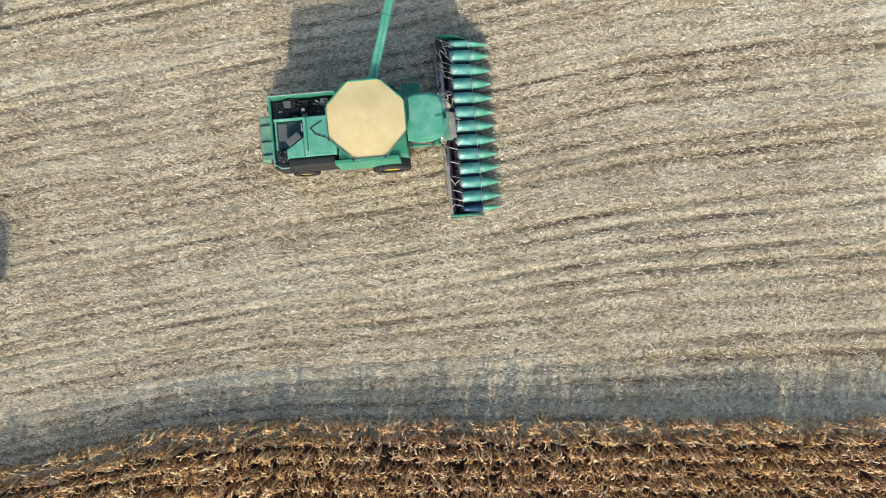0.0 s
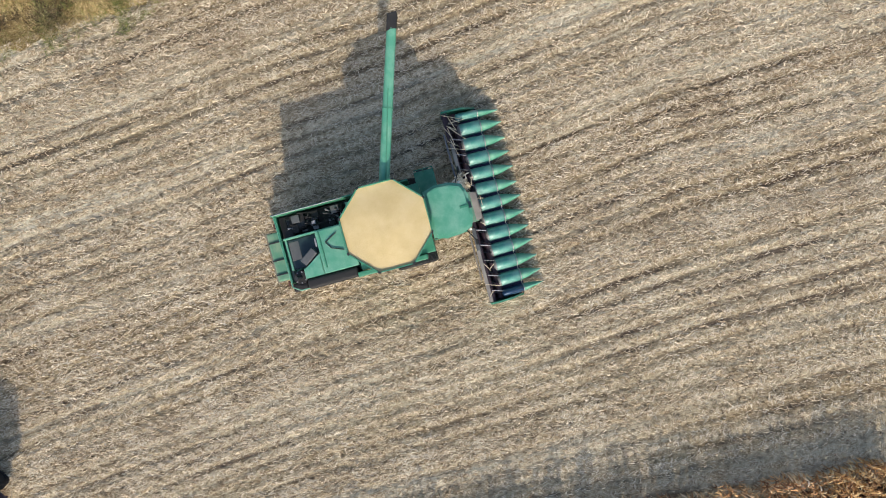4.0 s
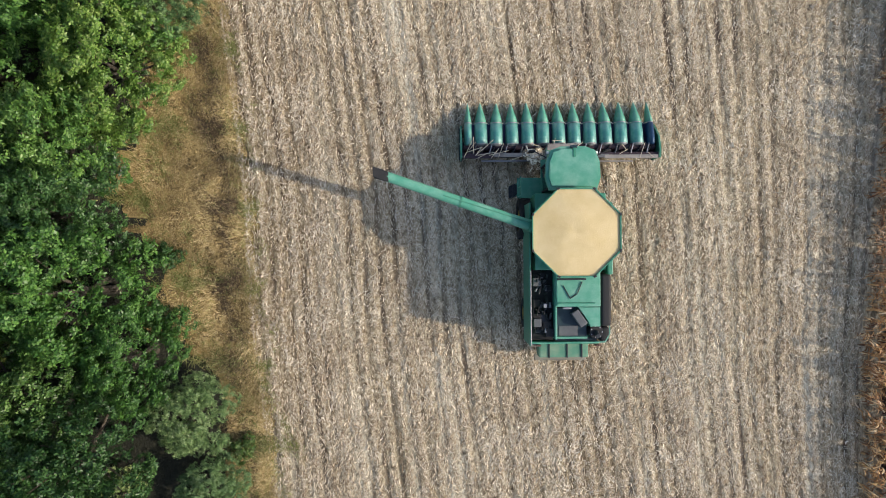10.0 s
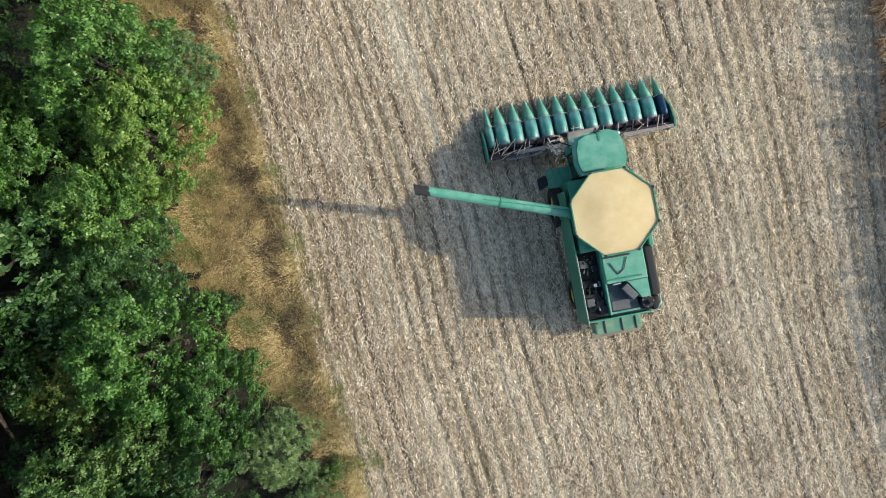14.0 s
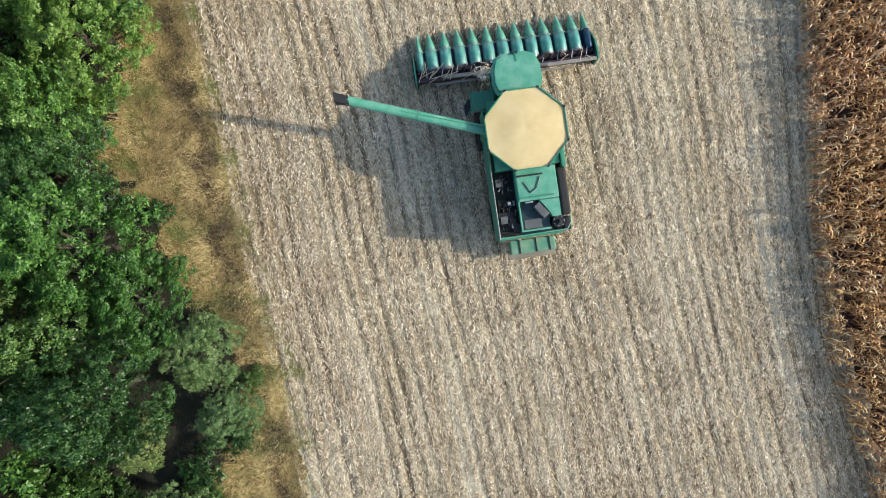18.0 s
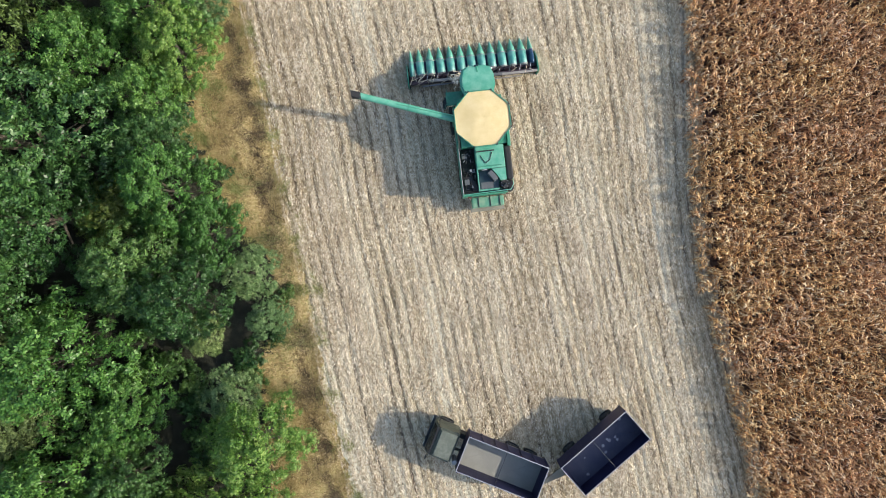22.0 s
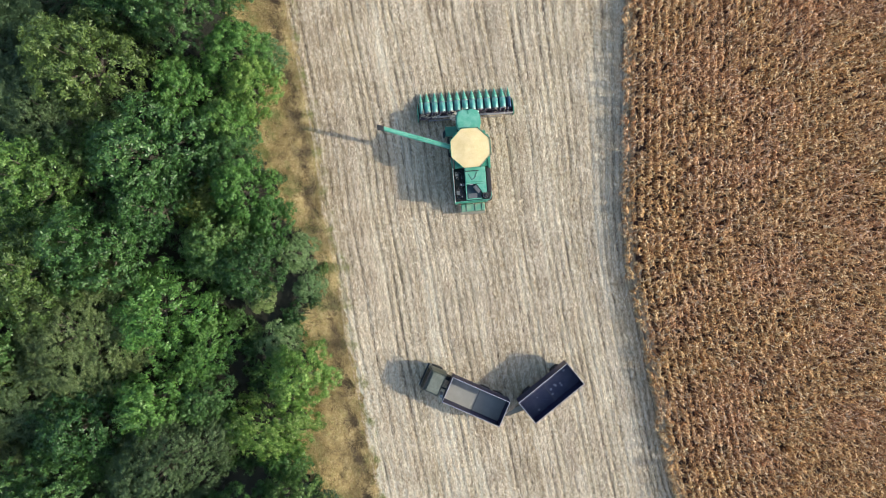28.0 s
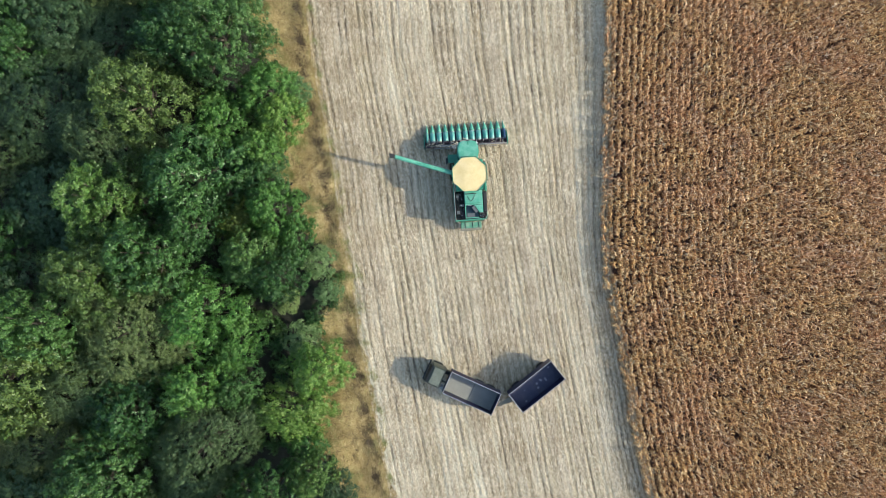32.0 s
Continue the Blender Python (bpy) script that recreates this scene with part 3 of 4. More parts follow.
# ---- standing maize ----
def corn_plant(rng):
    """A dry stalk with arching leaves, the upper ones long and frayed, and a bent tassel."""
    V, F = [], []

    def strip(points, widths, side):
        b = len(V)
        for p, w in zip(points, widths):
            V.append(p - side * w / 2)
            V.append(p + side * w / 2)
        for k in range(len(points) - 1):
            F.append((b + 2 * k, b + 2 * k + 1, b + 2 * k + 3, b + 2 * k + 2))
    H = rng.uniform(1.65, 1.95)
    top = np.array([rng.normal(-0.05, 0.1), rng.normal(0, 0.1), H])
    for a in (0, math.pi / 2):
        strip([np.zeros(3), top * 0.5, top], [0.035, 0.03, 0.015], np.array([math.cos(a), math.sin(a), 0]))
    plane = rng.uniform(0, math.tau)
    for k in range(9):
        z = H * (0.40 + 0.07 * k)
        a = plane + math.pi * k + rng.normal(0, 0.55)
        d = np.array([math.cos(a), math.sin(a), 0.0])
        side = np.array([-math.sin(a), math.cos(a), rng.normal(0, 0.35)])
        L = rng.uniform(0.32, 0.56) * (1.0 if k < 6 else 0.85)
        p0 = top * (z / H)
        rise = rng.uniform(0.06, 0.22)
        pts = [p0, p0 + d * L * 0.42 + np.array([0, 0, rise]), p0 + d * L * 0.8 + np.array([0, 0, rise * 0.25]), p0 + d * L * 0.95 + np.array([0, 0, -rng.uniform(0.12, 0.35)])]
        strip(pts, [0.035, 0.075, 0.06, 0.012], side)
    for k in range(2):
        a = rng.uniform(0, math.tau)
        d, side = np.array([math.cos(a), math.sin(a), 0.0]), np.array([-math.sin(a), math.cos(a), 0.2])
        p0 = top * rng.uniform(0.2, 0.36)
        L = rng.uniform(0.25, 0.45)
        strip([p0, p0 + d * L * 0.6 + np.array([0, 0, 0.06]), p0 + d * L - np.array([0, 0, 0.2])], [0.05, 0.08, 0.02], side)
    for k in range(4):
        a = rng.uniform(0, math.tau)
        d = np.array([math.cos(a) * 0.13, math.sin(a) * 0.13, 0.16])
        strip([top, top + d, top + d * 1.7 - np.array([0, 0, 0.1])], [0.03, 0.045, 0.015], np.array([-math.sin(a), math.cos(a), 0]))
    return np.array(V), np.array(F)


def build_corn():
    rng = np.random.default_rng(21)
    protos = [corn_plant(rng) for _ in range(12)]
    pts = []
    for k in range(50):
        # stalks stand close in twos and threes, so that the tops read as tufts along the row
        tufts = np.cumsum(rng.uniform(0.3, 0.56, 160)) - 31.5
        ys = np.concatenate([tufts, tufts, tufts[rng.random(len(tufts)) < 0.4]])
        ys = ys + rng.normal(0, 0.075, len(ys))
        ys = ys[rng.random(len(ys)) < (0.75 if k < 1 else 0.95)]
        # the outer rows are patchy, knocked low by the machine that passed
        low = np.where((k < 2) & (rng.random(len(ys)) < 0.6), rng.uniform(0.6, 0.95, len(ys)), 1.0)
        pts.append(np.stack([corn_edge(ys) + 0.35 + 0.735 * k + rng.normal(0, 0.04 if k else 0.14, len(ys)), ys, low], 1))
    P = np.concatenate(pts)
    # a few patches have lodged or missing plants
    hole = np.sin(P[:, 0] * 0.9 + 2 * np.sin(P[:, 1] * 0.31)) * np.sin(P[:, 1] * 0.77 + P[:, 0] * 0.2) > 0.96
    P = P[~hole | (rng.random(len(P)) < 0.5)]
    kind = rng.integers(0, len(protos), len(P))
    Vs, Fs, off = [], [], 0
    for i, (v, f) in enumerate(protos):
        q = P[kind == i]
        a, s = rng.uniform(0, math.tau, len(q)), rng.uniform(0.78, 1.1, len(q)) * q[:, 2]
        c, sn = np.cos(a) * s, np.sin(a) * s
        X = q[:, :1] + 0.8 * (c[:, None] * v[:, 0] - sn[:, None] * v[:, 1])
        Y = q[:, 1:2] + sn[:, None] * v[:, 0] + c[:, None] * v[:, 1]
        Z = s[:, None] * v[:, 2]
        Vs.append(np.stack([X, Y, Z], 2).reshape(-1, 3))
        Fs.append((f[None] + (np.arange(len(q)) * len(v))[:, None, None]).reshape(-1, 4) + off)
        off += len(q) * len(v)
    me = fast_mesh("maize_crop", np.concatenate(Vs), np.concatenate(Fs), M_CORN)
    tagged(new("maize_crop", me), "ripe brown maize standing in close rows", "maize", kind="stuff")
    ys = np.arange(-70, 70.1, 1.0)
    a, b = corn_edge(ys) + 1.5 + 0.3 * np.sin(ys * 2.1), np.full(len(ys), 75.0)
    V = np.concatenate([np.stack([a, ys, np.full(len(ys), 0.006)], 1), np.stack([b, ys, np.full(len(ys), 0.006)], 1)])
    n = len(ys)
    i = np.arange(n - 1)
    me = fast_mesh("maize_soil", V, np.stack([i, i + n, i + n + 1, i + 1], 1), M_SOIL)
    tagged(new("maize_soil", me), "brown soil under the standing maize", "soil", kind="structure")


M_SOIL = soil_material("maize_row_soil", [(0.35, (0.035, 0.018, 0.013)), (0.65, (0.10, 0.052, 0.036))], 5)


# ---- trees ----
def make_tree(seed, r, h, leaf, spray, leaves, mat, label, narrow=1.0, name="tree", category="tree", lumps=1.0):
    """A forked trunk and a crown of lobes, clad in shoots that each end in a rosette of leaves."""
    rng = np.random.default_rng(seed)
    t = thing(name, pose(0, 0, 0), label, category, "trees of the wood" if name == "tree" else "bushes at the wood edge")
    n_l = int(9 + r * 2.6)
    lobes = []
    for i in range(n_l):
        f = math.sqrt((i + 0.4) / n_l)
        a = i * 2.39996 + rng.normal(0, 0.35)
        rad = r * 0.78 * f
        rl = r * rng.uniform(0.23, 0.40) * (1.0 if lumps > 0.7 else 1.25)
        z = h - rl - (h * 0.42) * f ** 2.2 + rng.normal(0, 0.085 * h) * lumps
        lobes.append((rad * math.cos(a), rad * math.sin(a), max(z, rl * 0.7), rl))
    for i in range(int(n_l * 0.5)):
        a = rng.uniform(0, math.tau)
        rl = r * rng.uniform(0.2, 0.3)
        lobes.append((r * 0.8 * math.cos(a), r * 0.8 * math.sin(a), h * rng.uniform(0.18, 0.45), rl))
    # every lobe carries rounded sprays; those buried in a neighbour are left out
    centre, out = [], []
    balls = np.array(lobes)
    for x, y, z, rl in lobes:
        k = int(4.2 * (rl / spray) ** 2)
        d = rng.normal(0, 1, (k, 3))
        d[:, 2] = np.abs(d[:, 2]) * 0.9 + rng.normal(-0.1, 0.4, k)
        d /= np.linalg.norm(d, axis=1)[:, None]
        p = np.array([x, y, z]) + d * (rl * rng.normal(0.86, 0.17 * max(lumps, 0.45), k))[:, None] * np.array([1, 1, 0.9])
        gap = np.linalg.norm(p[:, None] - balls[None, :, :3], axis=2) - 0.68 * balls[None, :, 3]
        ok = gap.min(1) > -0.02
        centre.append(p[ok])
        out.append(d[ok])
    centre, out = np.concatenate(centre), np.concatenate(out)
    size = spray * rng.uniform(0.55, 1.35, len(centre))
    tips = (leaves / 6 * (size / spray) ** 1.6 * rng.uniform(0.6, 1.2, len(centre))).astype(int) + 1
    C, N, S = np.repeat(centre, tips, 0), np.repeat(out, tips, 0), np.repeat(size, tips)
    m = len(C)
    d = N * 0.5 + np.array([0, 0, 0.4]) + rng.normal(0, 0.7, (m, 3))
    d /= np.linalg.norm(d, axis=1)[:, None]
    C = C + d * (S * rng.uniform(0.5 + 0.3 * (1 - lumps), 1.15, m))[:, None] * np.array([1, 1, 0.75])
    # a rosette: leaves fan out round the end of each shoot
    per = 6
    turn = np.tile(np.arange(per) * math.tau / per, m) + np.repeat(rng.uniform(0, math.tau, m), per) + rng.normal(0, 0.35, m * per)
    d = np.repeat(d, per, 0)
    e1 = np.cross(d, np.array([0.31, 0.87, 0.38]))
    e1 /= np.linalg.norm(e1, axis=1)[:, None] + 1e-9
    e2 = np.cross(d, e1)
    T = e1 * np.cos(turn)[:, None] + e2 * np.sin(turn)[:, None] + d * rng.uniform(-0.15, 0.75, (m * per, 1)) - np.array([0, 0, 0.22])
    T /= np.linalg.norm(T, axis=1)[:, None]
    up = d + rng.normal(0, 0.3, (m * per, 3))
    B = np.cross(up, T)
    B /= np.linalg.norm(B, axis=1)[:, None] + 1e-9
    up = np.cross(T, B)
    L = leaf * rng.uniform(0.6, 1.25, (m * per, 1))
    W = L * 0.24 * narrow
    A = np.repeat(C, per, 0) + T * L * 0.08 - d * L * rng.uniform(0, 0.8, (m * per, 1))
    V = np.stack([A, A + T * L * 0.5 + B * W + up * L * 0.05, A + T * L - up * L * 0.12, A + T * L * 0.5 - B * W + up * L * 0.05], 1).reshape(-1, 3)
    V[:, 2] = np.maximum(V[:, 2], 0.05)
    F = np.arange(m * per)[:, None] * 4 + np.arange(4)
    crown = new("crown", fast_mesh("crown", V, F, mat))
    crown.parent = t
    tagged(crown, "crown of many small leaves in uneven clumps")
    bm = bmesh.new()
    tr = 0.03 * h
    fork = h * 0.35
    rod((0, 0, -0.05), (0.02 * h, 0, fork), tr, tr * 0.7, 9, bm)
    for x, y, z, rl in lobes[:: 2]:
        mid = Vector((x * 0.45, y * 0.45, fork + (z - fork) * 0.55))
        rod((0.02 * h, 0, fork * 0.95), mid, tr * 0.45, tr * 0.3, 6, bm)
        rod(mid, (x, y, z), tr * 0.3, tr * 0.08, 5, bm)
    part("trunk", bm, M_BARK, t, "grey-brown trunk with forking limbs")
    return t


def build_wood():
    rng = np.random.default_rng(77)
    words = ["broad green tree with a clumpy leafy crown in the wood", "olive-green tree with a loose sunlit crown in the wood",
             "dull grey-green tree with fine dense foliage in the wood", "fresh green tree with a bushy crown beside the verge", "pale grey-green tree with frosted-looking leaves beside the verge"]
    # per kind: fine foliage near the field, coarser deep in the wood
    near = [(1, 3.6, 8.0, 0.17, 0.36, 50, LEAF[0], words[0]), (2, 3.2, 7.2, 0.17, 0.34, 48, LEAF[1], words[1], 0.85),
            (3, 3.8, 8.2, 0.14, 0.29, 44, LEAF[2], words[2], 0.8, "tree", "tree", 0.6), (4, 3.0, 6.4, 0.165, 0.34, 50, LEAF[3], words[3]), (5, 3.4, 7.2, 0.18, 0.35, 48, LEAF[5], words[4], 0.8)]
    deep = [(11, 3.6, 8.4, 0.19, 0.40, 46, LEAF[0], words[0]), (12, 3.2, 7.6, 0.19, 0.38, 46, LEAF[1], words[1], 0.85),
            (13, 3.8, 8.4, 0.16, 0.33, 44, LEAF[2], words[2], 0.8, "tree", "tree", 0.5), (14, 3.0, 7.0, 0.19, 0.40, 46, LEAF[3], words[3])]
    large = {2: (15, 5.6, 9.6, 0.135, 0.27, 40, LEAF[4], "large dull grey-green tree with fine dense foliage", 0.7, "tree", "tree", 0.2), 0: (16, 5.0, 9.4, 0.2, 0.42, 46, LEAF[0], "large dark green tree with a broad clumpy crown")}
    radius = [3.6, 3.2, 3.8, 3.0, 3.4]
    full = {2: 5.6, 0: 5.0}
    built, spots = {}, []

    def put(k, x, y, r):
        spec = near[k] if x > -24 or k == 4 else deep[k]
        size = radius[k]
        if r > 4.5 and k in large:
            spec, size = large[k], full[k]
        q = r / size
        m = pose(x, y, 0, 0, 0, rng.uniform(0, 360)) @ Matrix.Diagonal((q * rng.uniform(0.86, 1.16), q * rng.uniform(0.86, 1.16), q * rng.uniform(0.7, 1.3), 1))
        if spec[0] in built:
            copy_thing(built[spec[0]], m)
        else:
            built[spec[0]] = make_tree(*spec)
            built[spec[0]].matrix_world = m
        spots.append((x, y, r))
    # crowns that stand out: kind, x, y, radius
    for k, x, y, r in ((2, -32.0, -7.4, 6.2), (2, -41.0, 15.6, 5.8), (1, -30.5, 15.6, 4.6), (1, -34.5, -2.0, 2.8), (1, -44.0, -11.5, 4.0), (4, -16.6, 17.8, 2.0), (3, -17.6, 14.6, 2.8),
                       (4, -13.7, -0.4, 3.6), (4, -12.6, -3.6, 2.6), (0, -17.3, -1.6, 2.9), (3, -16.0, 2.2, 2.6), (0, -20.0, 0.2, 3.8), (3, -13.0, -11.4, 3.3), (3, -15.6, -16.2, 3.6), (2, -24.6, -19.4, 5.0), (2, -41.5, -20.6, 5.0),
                       (0, -33.5, -21.8, 5.0), (0, -23.0, 22.6, 4.6), (0, -28.0, 22.4, 3.6), (3, -19.6, 11.6, 3.4), (0, -25.6, 8.2, 4.4), (0, -33.2, 5.6, 4.0), (2, -40.4, 5.0, 4.4),
                       (0, -17.6, -24.2, 4.4), (2, -12.0, -24.8, 3.0), (3, -18.0, 5.0, 3.2), (4, -17.0, -4.6, 2.8), (1, -22.0, 4.0, 2.6), (3, -23.6, 14.4, 3.2)):
        put(k, x, y, r)
    # the rest of the edge
    y = -32.0
    while y < 37:
        k = int(rng.choice([3, 3, 3, 0, 4]))
        r = radius[k] * rng.uniform(0.75, 1.05)
        x = float(wood_edge(y)) - r * 0.86
        if min(math.hypot(x - a, y - b) - 0.75 * q for a, b, q in spots) > 0.12 * r:
            put(k, x, y, r)
        y += rng.uniform(1.2, 2.2)
    # inside the wood
    for x0 in np.arange(-50, -10, 2.4):
        for y0 in np.arange(-28, 32, 2.4):
            x, y = x0 + rng.uniform(-1, 1), y0 + rng.uniform(-1, 1)
            k = int(rng.choice([0, 0, 0, 2, 2, 3] if x > -30 else [0, 2, 2, 2]))
            r = radius[k] * rng.uniform(0.85, 1.25)
            if x < float(wood_edge(y)) - r and min(math.hypot(x - a, y - b) - 0.8 * q for a, b, q in spots) > (0.3 if x > -27 else 0.42) * r:
                put(k, x, y, r)
    bush = make_tree(8, 1.4, 1.9, 0.19, 0.28, 26, LEAF[0], "low green bush at the edge of the wood", 1.0, "bush", "bush")
    first = True
    low = [(float(wood_edge(y)) + rng.uniform(-1.7, -0.7), y, rng.uniform(0.6, 1.1)) for y in np.arange(-31, 36, 2.9)]
    # undergrowth where the crowns leave gaps
    for x in np.arange(-42, -12, 2.0):
        for y in np.arange(-26, 32, 2.0):
            px, py = x + rng.uniform(-0.7, 0.7), y + rng.uniform(-0.7, 0.7)
            if px < float(wood_edge(py)) - 1.2 and min(math.hypot(px - a, py - b) - 0.75 * q for a, b, q in spots) > 0.05:
                if rng.random() < (0.9 if px > -24 else 0.35):
                    low.append((px, py, rng.uniform(1.0, 1.4)))
    for x, y, grow in low:
        m = pose(x, y, 0, 0, 0, rng.uniform(0, 360)) @ Matrix.Scale(grow, 4)
        if grow >= 1.0 or rng.random() < 0.6:
            if first:
                bush.matrix_world = m
                first = False
            else:
                copy_thing(bush, m)


# ---- combine harvester ----
def build_combine(m):
    c = thing("combine_harvester", m, "green combine harvester with a full grain tank, standing in the stubble", "combine harvester")
    # chassis and side walls
    part("body", box(-1.45, 1.45, -4.6, 1.7, 0.9, 2.4, 0.06), M_GREEN, c)
    part("tank_base", box(-1.5, 1.52, -1.55, 1.7, 2.38, 3.1, 0.04), M_GREEN, c)
    part("side_panel", box(-1.76, -1.69, -4.75, 1.3, 1.25, 3.2, 0.025), M_GREEN, c, "long green side panel")
    part("side_rail", rod((-1.71, -4.7, 3.24), (-1.71, -1.6, 3.24), 0.022, sides=8), M_PALE, c, "thin pale rail along the engine bay")
    part("side_panel", box(1.54, 1.76, -1.75, 1.3, 1.25, 3.25, 0.05), M_GREEN, c)
    part("axle", box(-1.6, 1.6, 0.6, 0.9, 0.75, 1.15, 0.03), M_DARK, c)
    part("axle", box(-1.4, 1.4, -3.75, -3.5, 0.55, 0.8, 0.03), M_DARK, c)
    for x in (-1.6, 1.6):
        wheel(c, x, 0.75, 0.95, 0.72, M_YELLOW)
    for x in (-1.5, 1.5):
        wheel(c, x, -3.6, 0.66, 0.5, M_YELLOW)
    # rear deck
    part("deck_panel", box(-0.62, 1.24, -3.1, -1.6, 2.38, 3.2, 0.04), M_GREEN_TOP, c, "sun-bleached green deck panel")
    part("deck_panel", slab([(0.3, -3.12), (1.24, -3.12), (1.24, -3.95), (0.82, -3.95), (0.72, -3.66)], 2.38, 3.14, 0.03), M_GREEN_TOP, c)
    rib = box(-0.60, 0.62, -1.98, -1.9, 3.2, 3.26, 0.015)
    part("deck_rail", rib, M_DARK, c)
    part("deck_rail", box(-0.58, 1.0, -2.98, -2.92, 3.2, 3.25, 0.012), M_GREEN, c)
    bm = rod((-0.35, -2.2, 3.24), (-0.05, -2.75, 3.24), 0.022)
    rod((-0.05, -2.75, 3.24), (0.25, -2.55, 3.24), 0.022, bm=bm)
    rod((0.25, -2.55, 3.24), (0.45, -2.05, 3.24), 0.022, bm=bm)
    part("pipe", bm, M_DARK, c, "thin dark pipe on the deck")
    part("engine_bay", box(-1.62, -0.66, -4.6, -1.57, 2.38, 2.46, 0.02), M_BLACK, c, "open black engine bay")
    rng = random.Random(4)
    for i in range(52):
        x, y = rng.uniform(-1.5, -0.8), rng.uniform(-4.45, -1.75)
        s = rng.uniform(0.06, 0.2)
        mat = rng.choice([M_DARK, M_BLACK, M_SLATE, M_BLACK, M_DARK, M_BLACK, M_BLACK, M_PALE])
        if rng.random() < 0.5:
            bm = box(x - s, x + s * 0.8, y - s * 0.9, y + s, 2.45, 2.5 + rng.uniform(0.05, 0.4), 0.015)
        else:
            bm = rod((x, y, 2.62), (x + rng.uniform(-0.25, 0.15), y + rng.uniform(-0.7, 0.3), 2.85), rng.uniform(0.02, 0.05))
        part("engine_part", bm, mat, c)
    part("radiator_hatch", slab([(-0.55, -3.2), (0.2, -3.12), (0.72, -3.75), (0.74, -4.4), (-0.55, -4.4)], 2.38, 2.78, 0.02), M_INK, c, "dark blue-green angular radiator hatch")
    bm = box(-0.17, 0.17, -0.36, 0.36, -0.21, 0.2, 0.03)
    bmesh.ops.transform(bm, matrix=pose(0.36, -3.6, 2.98, 0, 0, 35), verts=bm.verts[:])
    part("air_filter_box", bm, M_SLATE, c, "grey box on the radiator hatch")
    part("exhaust_guard", rod((1.12, -4.2, 2.38), (1.12, -4.2, 2.95), 0.33, 0.29, 20), M_BLACK, c, "round black exhaust guard")
    for k in range(7):
        q = k * math.tau / 7
        part("guard_rivet", rod((1.12 + 0.24 * math.cos(q), -4.2 + 0.24 * math.sin(q), 2.94), (1.12 + 0.24 * math.cos(q), -4.2 + 0.24 * math.sin(q), 2.97), 0.03, sides=6), M_PALE, c)
    part("exhaust_pipe", rod((1.12, -4.2, 2.9), (1.12, -4.35, 3.2), 0.1, 0.1, 12), M_DARK, c)
    part("hatch_frame", box(-0.66, -0.58, -4.5, -1.6, 2.38, 3.08, 0.02), M_GREEN_TOP, c)
    part("hatch_frame", box(-0.6, 0.75, -4.5, -4.41, 2.38, 2.86, 0.02), M_GREEN_TOP, c)
    part("latch", box(-0.34, 0.02, -3.2, -3.13, 3.06, 3.16, 0.015), M_PALE, c)
    # cooling screen on the flank
    part("cooling_screen", box(1.27, 1.72, -3.95, -1.72, 1.35, 3.12, 0.16, seg=4), M_BLACK, c, "black rounded cooling screen on the flank")
    for k in range(9):
        y = -3.72 + 0.23 * k
        part("screen_slat", box(1.715, 1.735, y, y + 0.05, 1.6, 2.9, 0.006), M_DARK, c)
    part("screen_frame", box(1.3, 1.7, -4.66, -3.99, 1.3, 2.86, 0.14, seg=3), M_BLACK, c, "black rounded corner behind the cooling screen")
    part("rear_wall", box(-1.7, 1.3, -4.76, -4.66, 1.3, 2.62, 0.03), M_GREEN, c)
    part("rear_rail", rod((-1.68, -4.66, 3.02), (1.45, -4.62, 3.02), 0.028, sides=8), M_GREEN_TOP, c)
    for x, y in ((-1.68, -4.66), (-0.62, -4.65), (0.4, -4.64), (1.45, -4.62)):
        part("rail_post", rod((x, y, 2.55), (x, y, 3.03), 0.024, sides=8), M_GREEN_TOP, c)
    part("rear_rail", rod((1.45, -4.62, 3.02), (1.66, -4.3, 3.0), 0.028, sides=8), M_GREEN_TOP, c)
    part("rear_rail", rod((1.66, -4.3, 3.0), (1.66, -3.9, 2.98), 0.028, sides=8), M_GREEN_TOP, c)
    part("deck_floor", box(-0.55, 1.25, -4.64, -4.51, 2.38, 2.5, 0.02), M_INK, c)
    part("deck_plate", box(-0.45, 0.35, -4.38, -3.95, 2.775, 2.80, 0.01), M_SLATE, c, "grey plate on the radiator hatch")
    part("straw_chopper", box(-1.15, 1.05, -5.5, -4.82, 0.95, 1.75, 0.08), M_DUST, c, "dust-caked green straw chopper at the rear")
    part("spreader_plate", box(-1.25, 1.1, -5.75, -5.45, 0.9, 1.05, 0.03), M_FLOOR, c, "dusty spreader plate")
    for x in (-0.7, 0.1, 0.75):
        part("bracket", box(x - 0.03, x + 0.03, -5.5, -4.8, 1.74, 1.8, 0.01), M_DARK, c)
    for x in (-1.3, 1.25):
        part("tail_lamp", box(x - 0.12, x + 0.12, -4.86, -4.79, 2.5, 2.65, 0.02), M_RED, c)
    # grain tank: eight flared walls
    ap0, ap1 = 1.62, 1.8
    t8 = math.tan(math.pi / 8)
    for k in range(8):
        a = k * math.pi / 4
        ring = []
        for ap, z in ((ap0, 3.05), (ap1, 4.36)):
            ring.append([(ap, -ap * t8, z), (ap, ap * t8, z), (ap - 0.045, (ap - 0.045) * t8, z), (ap - 0.045, -(ap - 0.045) * t8, z)])
        bm = loft(ring)
        bmesh.ops.rotate(bm, matrix=Matrix.Rotation(a, 3, "Z"), verts=bm.verts[:])
        part("tank_wall", bm, M_GREEN, c)
